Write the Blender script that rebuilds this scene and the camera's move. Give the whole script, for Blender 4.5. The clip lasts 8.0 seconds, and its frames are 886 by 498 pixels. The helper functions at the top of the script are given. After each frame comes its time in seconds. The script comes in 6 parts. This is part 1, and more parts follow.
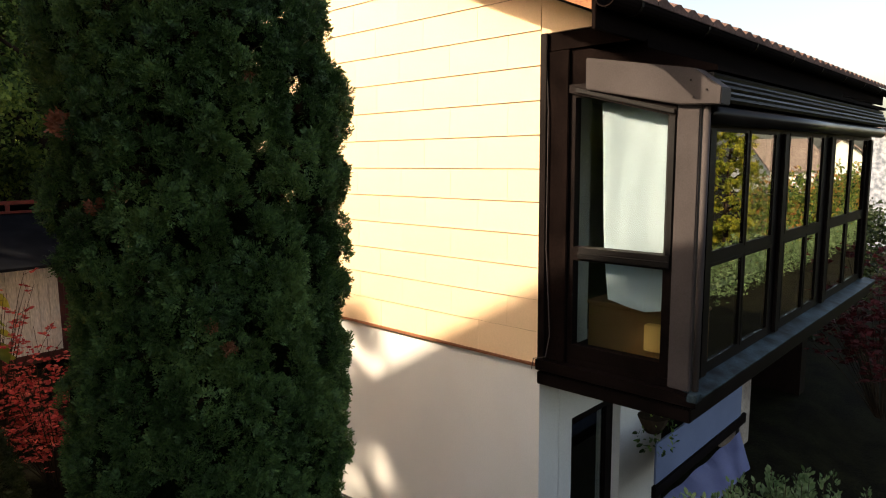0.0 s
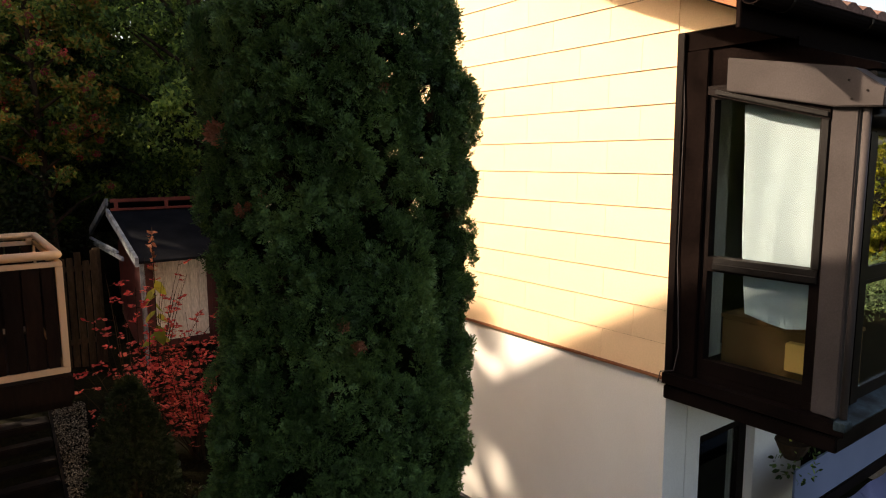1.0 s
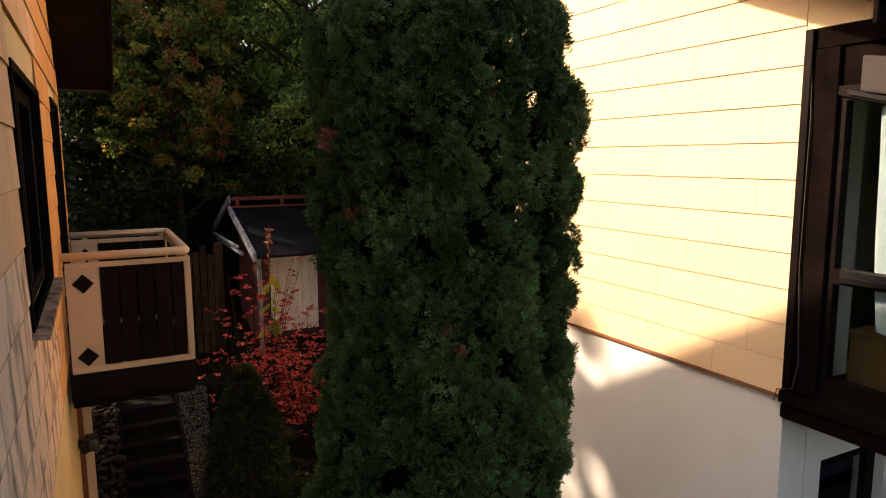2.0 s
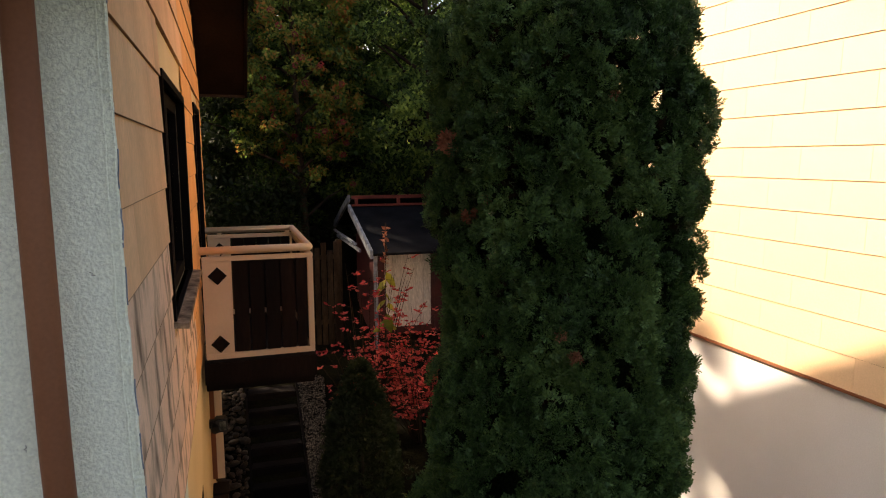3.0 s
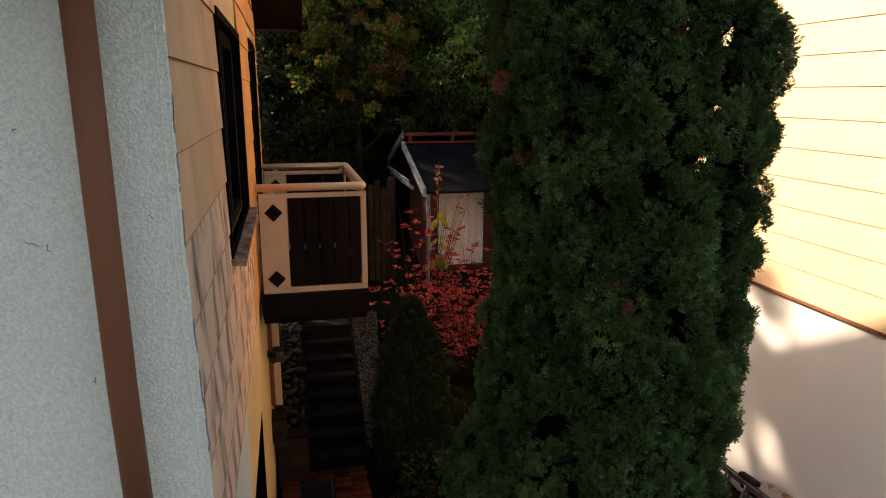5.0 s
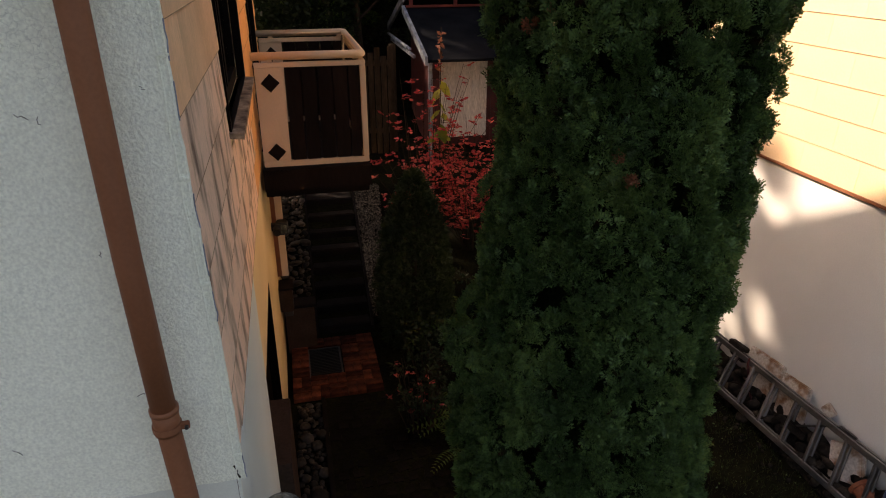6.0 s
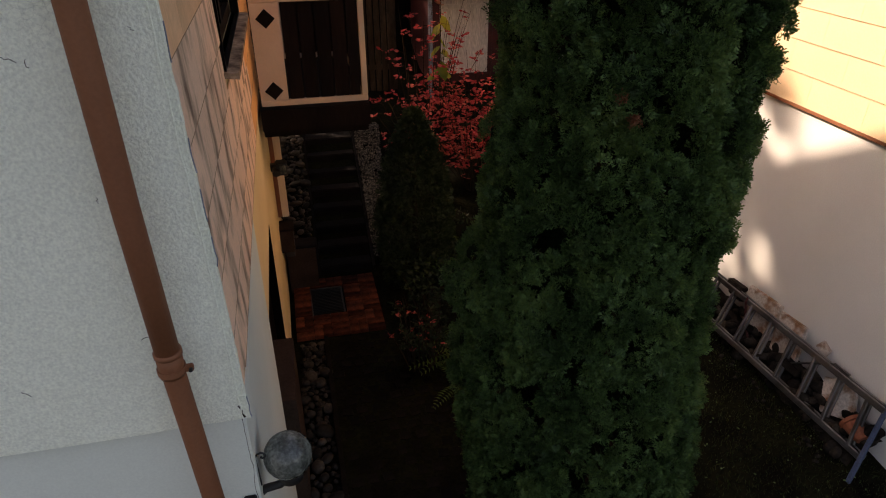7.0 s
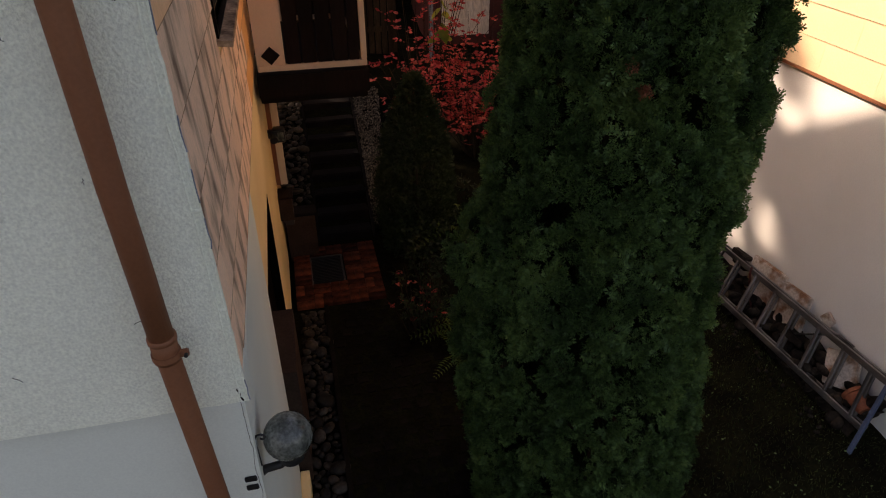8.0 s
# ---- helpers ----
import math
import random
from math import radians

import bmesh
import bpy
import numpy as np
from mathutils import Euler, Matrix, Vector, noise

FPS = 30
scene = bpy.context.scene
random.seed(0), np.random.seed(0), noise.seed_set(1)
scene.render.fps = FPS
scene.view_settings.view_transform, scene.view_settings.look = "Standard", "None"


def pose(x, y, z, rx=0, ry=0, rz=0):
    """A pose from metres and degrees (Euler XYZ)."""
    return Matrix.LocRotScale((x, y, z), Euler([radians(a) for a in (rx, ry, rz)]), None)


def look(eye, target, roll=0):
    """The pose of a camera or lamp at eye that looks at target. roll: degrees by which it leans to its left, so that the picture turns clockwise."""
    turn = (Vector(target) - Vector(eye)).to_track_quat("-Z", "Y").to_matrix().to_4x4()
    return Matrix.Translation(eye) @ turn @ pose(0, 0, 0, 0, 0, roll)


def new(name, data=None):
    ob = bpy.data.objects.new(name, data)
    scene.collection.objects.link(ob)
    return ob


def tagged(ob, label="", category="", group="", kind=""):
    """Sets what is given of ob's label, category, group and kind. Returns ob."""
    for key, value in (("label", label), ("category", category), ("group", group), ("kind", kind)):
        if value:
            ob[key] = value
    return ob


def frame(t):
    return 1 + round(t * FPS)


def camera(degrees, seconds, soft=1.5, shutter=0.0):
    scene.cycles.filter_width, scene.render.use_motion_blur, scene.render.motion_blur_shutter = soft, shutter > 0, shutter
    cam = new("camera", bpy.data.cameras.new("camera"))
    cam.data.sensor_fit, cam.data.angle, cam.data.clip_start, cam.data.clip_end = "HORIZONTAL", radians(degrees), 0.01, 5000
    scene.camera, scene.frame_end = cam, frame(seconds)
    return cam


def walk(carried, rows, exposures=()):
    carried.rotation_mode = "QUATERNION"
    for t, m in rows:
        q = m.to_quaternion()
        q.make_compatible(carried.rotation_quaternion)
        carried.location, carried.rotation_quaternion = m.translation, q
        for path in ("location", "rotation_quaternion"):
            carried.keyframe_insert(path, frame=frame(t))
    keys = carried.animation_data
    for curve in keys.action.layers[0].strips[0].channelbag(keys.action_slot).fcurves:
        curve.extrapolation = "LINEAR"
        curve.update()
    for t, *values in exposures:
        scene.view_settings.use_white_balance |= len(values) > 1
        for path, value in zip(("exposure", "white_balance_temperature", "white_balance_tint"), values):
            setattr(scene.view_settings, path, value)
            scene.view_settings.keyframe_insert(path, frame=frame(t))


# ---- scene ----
cam = camera(67.6, 8.0, soft=1.1)
PATH = [
    (0, (0.34, 0.009, 4.375), (1.793, 1.357, 4.106), -0.5),
    (0.5, (0.323, 0.018, 4.402), (1.609, 1.525, 4.131), -0.3),
    (1, (0.32, 0.018, 4.418), (1.501, 1.609, 4.147), -0.3),
    (1.5, (0.322, 0.01, 4.433), (1.398, 1.674, 4.162), -0.3),
    (2, (0.312, 0.002, 4.451), (1.229, 1.758, 4.179), -0.2),
    (2.2, (0.309, 0.001, 4.452), (1.159, 1.791, 4.18), -0.2),
    (3.5, (0.296, 0.034, 4.479), (0.798, 1.95, 4.205), -0.1),
    (4, (0.297, 0.033, 4.487), (0.755, 1.961, 4.212), -0.1),
    (4.2, (0.3, 0.037, 4.488), (0.757, 1.964, 4.211), -0.1),
    (5.3, (0.314, 0.048, 4.497), (0.748, 1.915, 3.927), 0.2),
    (5.5, (0.314, 0.05, 4.494), (0.742, 1.894, 3.849), 0.1),
    (6, (0.319, 0.071, 4.494), (0.729, 1.847, 3.671), 0.1),
    (6.5, (0.324, 0.082, 4.499), (0.729, 1.841, 3.636), 0.1),
    (7, (0.328, 0.086, 4.506), (0.716, 1.781, 3.518), -0.1),
    (7.5, (0.327, 0.118, 4.504), (0.703, 1.757, 3.421), 0.0),
    (8, (0.341, 0.189, 4.512), (0.716, 1.828, 3.429), -0.1),
]
EXPOSURES = [(0.0, 1.44, 8300, 14), (2.0, 1.46, 8800, 20), (3.5, 1.5, 8500, 20), (6.0, 1.34, 8400, 23), (8.0, 1.10, 8400, 26)]
walk(cam, [(t, look(eye, target, roll)) for t, eye, target, roll in PATH], EXPOSURES)

# ---- world and sun ----
SUN_SIDE, SUN_HIGH = 42.0, 32.0
to_sun = Vector((-math.cos(radians(SUN_HIGH)) * math.cos(radians(SUN_SIDE)),
                 math.cos(radians(SUN_HIGH)) * math.sin(radians(SUN_SIDE)), math.sin(radians(SUN_HIGH))))
world = bpy.data.worlds.new("sky")
scene.world = world
world.use_nodes = True
sky = world.node_tree.nodes.new("ShaderNodeTexSky")
sky.sky_type, sky.sun_disc = "NISHITA", False
sky.sun_elevation, sky.sun_rotation = radians(SUN_HIGH), math.atan2(to_sun.x, to_sun.y)
sky.dust_density = 4.0
world.node_tree.links.new(sky.outputs[0], world.node_tree.nodes["Background"].inputs[0])
world.node_tree.nodes["Background"].inputs[1].default_value = 0.15
sun = new("sun", bpy.data.lights.new("sun", "SUN"))
sun.data.energy, sun.data.angle, sun.data.color = 4.4, radians(1.2), (1.0, 0.93, 0.82)
sun.matrix_world = look(to_sun * 30, (0, 0, 0))

# ---- materials ----


def surface(name, dark, light, rough=0.75, coarse=1.5, fine=60.0, bump=0.15, depth=0.01, metal=0.0, vary=0.0, grit=0.25, stretch=(1, 1, 1), spec=0.4, ends=(0.35, 0.68), cracks=0.0, shared=True):
    """A worn surface: two colours mixed by coarse stains, darkened by fine grain, with a bump of the grain."""
    m = bpy.data.materials.new(name)
    m.use_nodes = True
    n, k = m.node_tree.nodes, m.node_tree.links
    p = n["Principled BSDF"]
    co = n.new("ShaderNodeTexCoord")
    mp = n.new("ShaderNodeMapping")
    mp.inputs["Scale"].default_value = stretch
    k.new(co.outputs["Object"] if shared else n.new("ShaderNodeNewGeometry").outputs["Position"], mp.inputs[0])
    a, b = n.new("ShaderNodeTexNoise"), n.new("ShaderNodeTexNoise")
    for t, s, d in ((a, coarse, 6), (b, fine, 4)):
        t.inputs["Scale"].default_value, t.inputs["Detail"].default_value = s, d
        k.new(mp.outputs[0], t.inputs["Vector"])
    info = n.new("ShaderNodeObjectInfo")
    r = n.new("ShaderNodeValToRGB")
    r.color_ramp.elements[0].position, r.color_ramp.elements[1].position = ends
    r.color_ramp.elements[0].color, r.color_ramp.elements[1].color = (*dark, 1), (*light, 1)
    k.new(a.outputs[0], r.inputs[0])
    g = n.new("ShaderNodeMapRange")
    g.inputs[1].default_value, g.inputs[2].default_value = 0.3, 0.7
    g.inputs[3].default_value, g.inputs[4].default_value = 1 - grit, 1 + grit
    k.new(b.outputs[0], g.inputs[0])
    v = n.new("ShaderNodeMapRange")
    v.inputs[3].default_value, v.inputs[4].default_value = 1 - vary, 1 + vary
    k.new(info.outputs["Random"], v.inputs[0])
    w = n.new("ShaderNodeMath")
    w.operation = "MULTIPLY"
    k.new(g.outputs[0], w.inputs[0])
    k.new(v.outputs[0], w.inputs[1])
    tone, relief = w, b
    if cracks:
        cell, edge = n.new("ShaderNodeTexVoronoi"), n.new("ShaderNodeMapRange")
        cell.feature = "DISTANCE_TO_EDGE"
        cell.inputs["Scale"].default_value = cracks
        bent = n.new("ShaderNodeVectorMath")
        bent.operation = "MULTIPLY_ADD"
        bent.inputs[1].default_value = (0.014, 0.014, 0.014)
        k.new(b.outputs["Color"], bent.inputs[0])
        k.new(mp.outputs[0], bent.inputs[2])
        k.new(bent.outputs[0], cell.inputs["Vector"])
        edge.inputs[1].default_value, edge.inputs[2].default_value = 0.0, 0.055
        edge.inputs[4].default_value = 1.0
        patch = n.new("ShaderNodeMapRange")
        patch.inputs[1].default_value, patch.inputs[2].default_value = 0.42, 0.58
        patch.inputs[3].default_value, patch.inputs[4].default_value = 1.0, 0.70
        k.new(a.outputs[0], patch.inputs[0])
        k.new(patch.outputs[0], edge.inputs[3])
        k.new(cell.outputs["Distance"], edge.inputs[0])
        tone, relief = n.new("ShaderNodeMath"), n.new("ShaderNodeMath")
        tone.operation, relief.operation = "MULTIPLY", "MULTIPLY_ADD"
        k.new(w.outputs[0], tone.inputs[0])
        k.new(edge.outputs[0], tone.inputs[1])
        k.new(edge.outputs[0], relief.inputs[0])
        relief.inputs[1].default_value = 0.7
        k.new(b.outputs[0], relief.inputs[2])
    x = n.new("ShaderNodeVectorMath")
    x.operation = "SCALE"
    k.new(r.outputs[0], x.inputs[0])
    k.new(tone.outputs[0], x.inputs["Scale"])
    k.new(x.outputs[0], p.inputs["Base Color"])
    p.inputs["Roughness"].default_value, p.inputs["Metallic"].default_value = rough, metal
    p.inputs["Specular IOR Level"].default_value = spec
    q = n.new("ShaderNodeBump")
    q.inputs["Strength"].default_value, q.inputs["Distance"].default_value = bump, depth
    k.new(relief.outputs[0], q.inputs["Height"])
    k.new(q.outputs[0], p.inputs["Normal"])
    return m


def leafage(name, colours, trans=0.3, rough=0.55, clump=4.0):
    """Leaves: a colour for each leaf from a ramp, with some light let through."""
    m = bpy.data.materials.new(name)
    m.use_nodes = True
    n, k = m.node_tree.nodes, m.node_tree.links
    p = n["Principled BSDF"]
    geo, co = n.new("ShaderNodeNewGeometry"), n.new("ShaderNodeTexCoord")
    a = n.new("ShaderNodeTexNoise")
    a.inputs["Scale"].default_value, a.inputs["Detail"].default_value = clump, 3
    k.new(co.outputs["Object"], a.inputs["Vector"])
    mx = n.new("ShaderNodeMath")
    mx.operation = "MULTIPLY_ADD"
    mx.inputs[1].default_value = 0.55
    k.new(geo.outputs["Random Per Island"], mx.inputs[0])
    sc = n.new("ShaderNodeMath")
    sc.operation = "MULTIPLY_ADD"
    sc.inputs[1].default_value, sc.inputs[2].default_value = 1.5, -0.5
    k.new(a.outputs[0], sc.inputs[0])
    k.new(sc.outputs[0], mx.inputs[2])
    r = n.new("ShaderNodeValToRGB")
    while len(r.color_ramp.elements) < len(colours):
        r.color_ramp.elements.new(0.5)
    for i, c in enumerate(colours):
        r.color_ramp.elements[i].position = 0.12 + 0.76 * i / (len(colours) - 1)
        r.color_ramp.elements[i].color = (*c, 1)
    k.new(mx.outputs[0], r.inputs[0])
    k.new(r.outputs[0], p.inputs["Base Color"])
    p.inputs["Roughness"].default_value = rough
    p.inputs["Specular IOR Level"].default_value = 0.25
    t = n.new("ShaderNodeBsdfTranslucent")
    k.new(r.outputs[0], t.inputs[0])
    mixer = n.new("ShaderNodeMixShader")
    mixer.inputs[0].default_value = trans
    k.new(p.outputs[0], mixer.inputs[1])
    k.new(t.outputs[0], mixer.inputs[2])
    k.new(mixer.outputs[0], n["Material Output"].inputs[0])
    return m


def glassy(name, tint=(0.9, 0.95, 0.93), rough=0.0):
    """A window pane: clear, with the mirror-like gloss of glass."""
    m = bpy.data.materials.new(name)
    m.use_nodes = True
    n, k = m.node_tree.nodes, m.node_tree.links
    n.remove(n["Principled BSDF"])
    lw = n.new("ShaderNodeLayerWeight")
    lw.inputs[0].default_value = 0.5
    pw, f = n.new("ShaderNodeMath"), n.new("ShaderNodeMath")
    pw.operation, f.operation = "POWER", "MULTIPLY_ADD"
    pw.inputs[1].default_value = 3.0
    f.inputs[1].default_value, f.inputs[2].default_value = 0.85, 0.06
    k.new(lw.outputs["Facing"], pw.inputs[0])
    k.new(pw.outputs[0], f.inputs[0])
    t, g, mx = n.new("ShaderNodeBsdfTransparent"), n.new("ShaderNodeBsdfGlossy"), n.new("ShaderNodeMixShader")
    t.inputs[0].default_value = (*tint, 1)
    g.inputs["Roughness"].default_value = rough
    k.new(f.outputs[0], mx.inputs[0])
    k.new(t.outputs[0], mx.inputs[1])
    k.new(g.outputs[0], mx.inputs[2])
    k.new(mx.outputs[0], n["Material Output"].inputs[0])
    return m


M_STUCCO = surface("rough_stucco", (0.80, 0.825, 0.69), (0.90, 0.925, 0.775), 0.9, 1.2, 112, 0.6, 0.013, grit=0.12, spec=0.2, cracks=44)
M_RENDER = surface("smooth_render", (0.585, 0.585, 0.555), (0.68, 0.68, 0.65), 0.85, 0.8, 90, 0.12, 0.004, grit=0.05)
M_BASE = surface("painted_base", (0.63, 0.66, 0.58), (0.70, 0.73, 0.645), 0.8, 1.0, 120, 0.06, 0.003, grit=0.04, spec=0.2)
M_BOARD_R = surface("cream_board", (0.68, 0.485, 0.300), (0.715, 0.518, 0.330), 0.7, 1.0, 90, 0.08, 0.002, vary=0.03, grit=0.05, spec=0.2)
M_BOARD_L = surface("weathered_board", (0.76, 0.450, 0.245), (0.90, 0.555, 0.315), 0.75, 2.6, 60, 0.15, 0.003, vary=0.10, grit=0.10, stretch=(1, 1.5, 0.5), spec=0.2)
M_STAIN = surface("stained_board", (0.22, 0.135, 0.09), (0.88, 0.60, 0.415), 0.8, 5.0, 70, 0.15, 0.003, vary=0.08, grit=0.10, stretch=(1, 1.5, 0.55), spec=0.2, ends=(0.33, 0.52), shared=False)
# orange of the far boards: bounce glow from the sunlit gable, put into the colour
M_BOARD_GLOW = surface("orange_glow_board", (0.76, 0.36, 0.13), (0.84, 0.43, 0.17), 0.7, 1.6, 60, 0.12, 0.003, vary=0.06, grit=0.08, spec=0.2)
# strip colours for the lines under the laps: shadow, on the near house dirt too
M_LAP_DARK = surface("lap_shadow_line", (0.07, 0.045, 0.035), (0.13, 0.085, 0.06), 0.9, 6, 60, 0.1, 0.001, spec=0.05)
M_LAP_WARM = surface("warm_lap_line", (0.28, 0.165, 0.10), (0.42, 0.26, 0.16), 0.9, 6, 60, 0.1, 0.001, spec=0.05)
M_CREAM_WALL = surface("cream_wall", (0.72, 0.52, 0.26), (0.80, 0.60, 0.32), 0.8, 1.2, 80, 0.15, 0.004, grit=0.06)
M_DARK_WOOD = surface("dark_stained_wood", (0.007, 0.004, 0.003), (0.014, 0.008, 0.006), 0.6, 3, 40, 0.25, 0.004, vary=0.15, grit=0.3, stretch=(1, 1, 0.2), spec=0.08)
M_FRAME = surface("brown_black_frame", (0.0030, 0.0018, 0.0016), (0.0075, 0.0048, 0.0043), 0.50, 3, 80, 0.1, 0.002, grit=0.25, spec=0.045)
M_EAVE = surface("black_brown_eave_wood", (0.0030, 0.0018, 0.0016), (0.0075, 0.0046, 0.0040), 0.85, 3, 60, 0.2, 0.003, grit=0.3, stretch=(0.3, 1, 1), spec=0.01)
M_ALU = surface("bronze_aluminium", (0.040, 0.034, 0.033), (0.056, 0.048, 0.047), 0.5, 2, 120, 0.05, 0.001, metal=0.0, grit=0.10, spec=0.03)
M_COPPER = surface("verdigris_flashing", (0.006, 0.007, 0.008), (0.045, 0.075, 0.09), 0.55, 6, 60, 0.1, 0.002, metal=0.2, spec=0.1)
M_PIPE = surface("brown_pipe", (0.185, 0.070, 0.036), (0.235, 0.094, 0.048), 0.6, 2, 90, 0.05, 0.001, grit=0.06, spec=0.15)
M_TILE = surface("clay_tile", (0.08, 0.045, 0.035), (0.20, 0.11, 0.085), 0.9, 2, 40, 0.3, 0.006, vary=0.3, spec=0.15)
M_ROOF_GREY = surface("grey_brown_roof", (0.11, 0.085, 0.070), (0.18, 0.145, 0.125), 0.9, 3, 40, 0.3, 0.006, vary=0.2, spec=0.1)
M_BEIGE = surface("beige_coated_metal", (0.62, 0.47, 0.32), (0.68, 0.53, 0.37), 0.45, 2, 100, 0.05, 0.001, grit=0.04)
M_BRICK = surface("red_paver", (0.030, 0.009, 0.005), (0.125, 0.034, 0.017), 0.85, 6, 60, 0.4, 0.004, vary=0.55, spec=0.08)
# step and cobble colours are near black: the alley's deep shade is in them
M_STEP = surface("shaded_timber_step", (0.006, 0.005, 0.0045), (0.014, 0.011, 0.010), 0.85, 4, 50, 0.4, 0.006, vary=0.25, spec=0.08)
M_COBBLE = surface("shaded_cobble", (0.0045, 0.0034, 0.0027), (0.010, 0.0075, 0.006), 0.9, 5, 60, 0.4, 0.004, vary=0.4, spec=0.06)
M_PEBBLE = surface("river_pebble", (0.013, 0.010, 0.008), (0.056, 0.046, 0.037), 0.75, 3, 50, 0.2, 0.003, vary=0.7, spec=0.12)
M_GRAVEL = surface("gravel", (0.012, 0.009, 0.007), (0.36, 0.32, 0.26), 0.8, 60, 90, 0.3, 0.003, grit=0.5, spec=0.15, ends=(0.46, 0.66))
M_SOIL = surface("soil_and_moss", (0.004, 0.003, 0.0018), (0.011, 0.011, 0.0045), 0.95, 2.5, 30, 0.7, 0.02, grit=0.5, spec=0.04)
M_CONCRETE = surface("old_concrete", (0.20, 0.155, 0.12), (0.36, 0.30, 0.24), 0.9, 4, 50, 0.4, 0.005, vary=0.2)
M_SLAB = surface("rust_stained_slab", (0.22, 0.12, 0.07), (0.46, 0.41, 0.36), 0.9, 7, 50, 0.4, 0.006, vary=0.1, spec=0.1, ends=(0.36, 0.5))
M_RUBBLE = surface("dark_rubble", (0.008, 0.006, 0.005), (0.035, 0.028, 0.022), 0.95, 8, 60, 0.6, 0.01, vary=0.5, spec=0.08)
M_CLAY = surface("orange_clay", (0.17, 0.045, 0.02), (0.24, 0.075, 0.032), 0.8, 6, 60, 0.1, 0.002)
M_SHEET = surface("lilac_sheet", (0.27, 0.30, 0.52), (0.34, 0.37, 0.60), 0.85, 2, 80, 0.1, 0.002, grit=0.05)
M_SILL = surface("weathered_brown_sill", (0.10, 0.06, 0.04), (0.36, 0.25, 0.17), 0.9, 9, 60, 0.3, 0.004, grit=0.3, spec=0.1)
M_BRONZE = surface("dark_bronze", (0.0065, 0.0058, 0.0056), (0.012, 0.0108, 0.0104), 0.45, 3, 90, 0.08, 0.001, metal=0.1, grit=0.15, spec=0.12)
M_GLOSS = surface("glossy_brown_casing", (0.006, 0.0052, 0.0050), (0.011, 0.0098, 0.0094), 0.28, 3, 90, 0.03, 0.001, grit=0.1, spec=0.3)
M_ALULIGHT = surface("bare_aluminium", (0.06, 0.06, 0.06), (0.17, 0.17, 0.17), 0.42, 3, 120, 0.1, 0.001, metal=0.8, grit=0.15)
M_BLUE = surface("blue_grey_metal", (0.035, 0.055, 0.10), (0.055, 0.08, 0.14), 0.5, 3, 80, 0.05, 0.001)
M_RED = surface("dark_red_paint", (0.045, 0.0055, 0.0055), (0.085, 0.011, 0.010), 0.6, 3, 60, 0.2, 0.003)
M_RED_RAIL = surface("lighter_red_paint", (0.10, 0.012, 0.010), (0.17, 0.024, 0.018), 0.6, 3, 60, 0.2, 0.003)
M_WHITE_OLD = surface("weathered_white_paint", (0.60, 0.55, 0.50), (0.76, 0.71, 0.65), 0.7, 3, 60, 0.25, 0.003, stretch=(1, 1, 0.2))
M_GREYWOOD = surface("grey_white_board", (0.10, 0.12, 0.15), (0.32, 0.35, 0.40), 0.75, 6, 60, 0.3, 0.003)
M_FELT = surface("roofing_felt", (0.005, 0.006, 0.008), (0.011, 0.012, 0.015), 0.95, 3, 120, 0.4, 0.003, spec=0.04)
M_CURTAIN = surface("white_curtain", (0.56, 0.645, 0.72), (0.61, 0.695, 0.77), 0.9, 2, 40, 0.0, 0.001, grit=0.0)
M_CARD = surface("brown_card", (0.12, 0.055, 0.018), (0.17, 0.082, 0.028), 0.8, 3, 60, 0.05, 0.001, grit=0.05)
# brighter card colour with the sunlight already in it
M_CARD_SUNLIT = surface("sunlit_card", (0.55, 0.30, 0.09), (0.66, 0.38, 0.13), 0.8, 3, 60, 0.05, 0.001, grit=0.05)
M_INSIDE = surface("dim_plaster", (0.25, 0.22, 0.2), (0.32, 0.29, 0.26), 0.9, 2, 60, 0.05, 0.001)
M_BLACK = surface("black_metal", (0.012, 0.012, 0.012), (0.02, 0.02, 0.02), 0.45, 3, 60, 0.05, 0.001)
M_BARK = surface("bark", (0.018, 0.012, 0.008), (0.05, 0.034, 0.022), 0.95, 6, 40, 0.8, 0.01, stretch=(1, 1, 0.3), spec=0.1)
M_CLOTH = surface("pale_blue_cloth", (0.10, 0.135, 0.22), (0.13, 0.17, 0.27), 0.85, 2, 80, 0.1, 0.002, grit=0.05)
M_GLASS = glassy("window_glass")
M_GLOBE = surface("dusty_glass_globe", (0.045, 0.050, 0.044), (0.17, 0.18, 0.155), 0.25, 14, 70, 0.1, 0.002, grit=0.5, spec=0.4)
M_THUJA = leafage("thuja_leaf", [(0.013, 0.033, 0.009), (0.032, 0.074, 0.021), (0.060, 0.122, 0.034), (0.10, 0.17, 0.048)], 0.2, clump=3.2)
# twig brown and green, near black because the crown's inner shade is in it
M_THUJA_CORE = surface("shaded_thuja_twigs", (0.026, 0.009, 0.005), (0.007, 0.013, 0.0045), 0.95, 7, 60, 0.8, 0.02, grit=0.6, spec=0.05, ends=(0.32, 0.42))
M_THUJA_DRY = leafage("dry_thuja_leaf", [(0.16, 0.05, 0.025), (0.34, 0.13, 0.075)], 0.2)
M_CONIFER = leafage("conifer_leaf", [(0.010, 0.018, 0.005), (0.020, 0.034, 0.010), (0.034, 0.050, 0.014)], 0.2)
M_LEAF = leafage("broad_leaf", [(0.010, 0.022, 0.008), (0.038, 0.078, 0.023), (0.13, 0.22, 0.056), (0.29, 0.40, 0.095)], 0.6, clump=0.9)
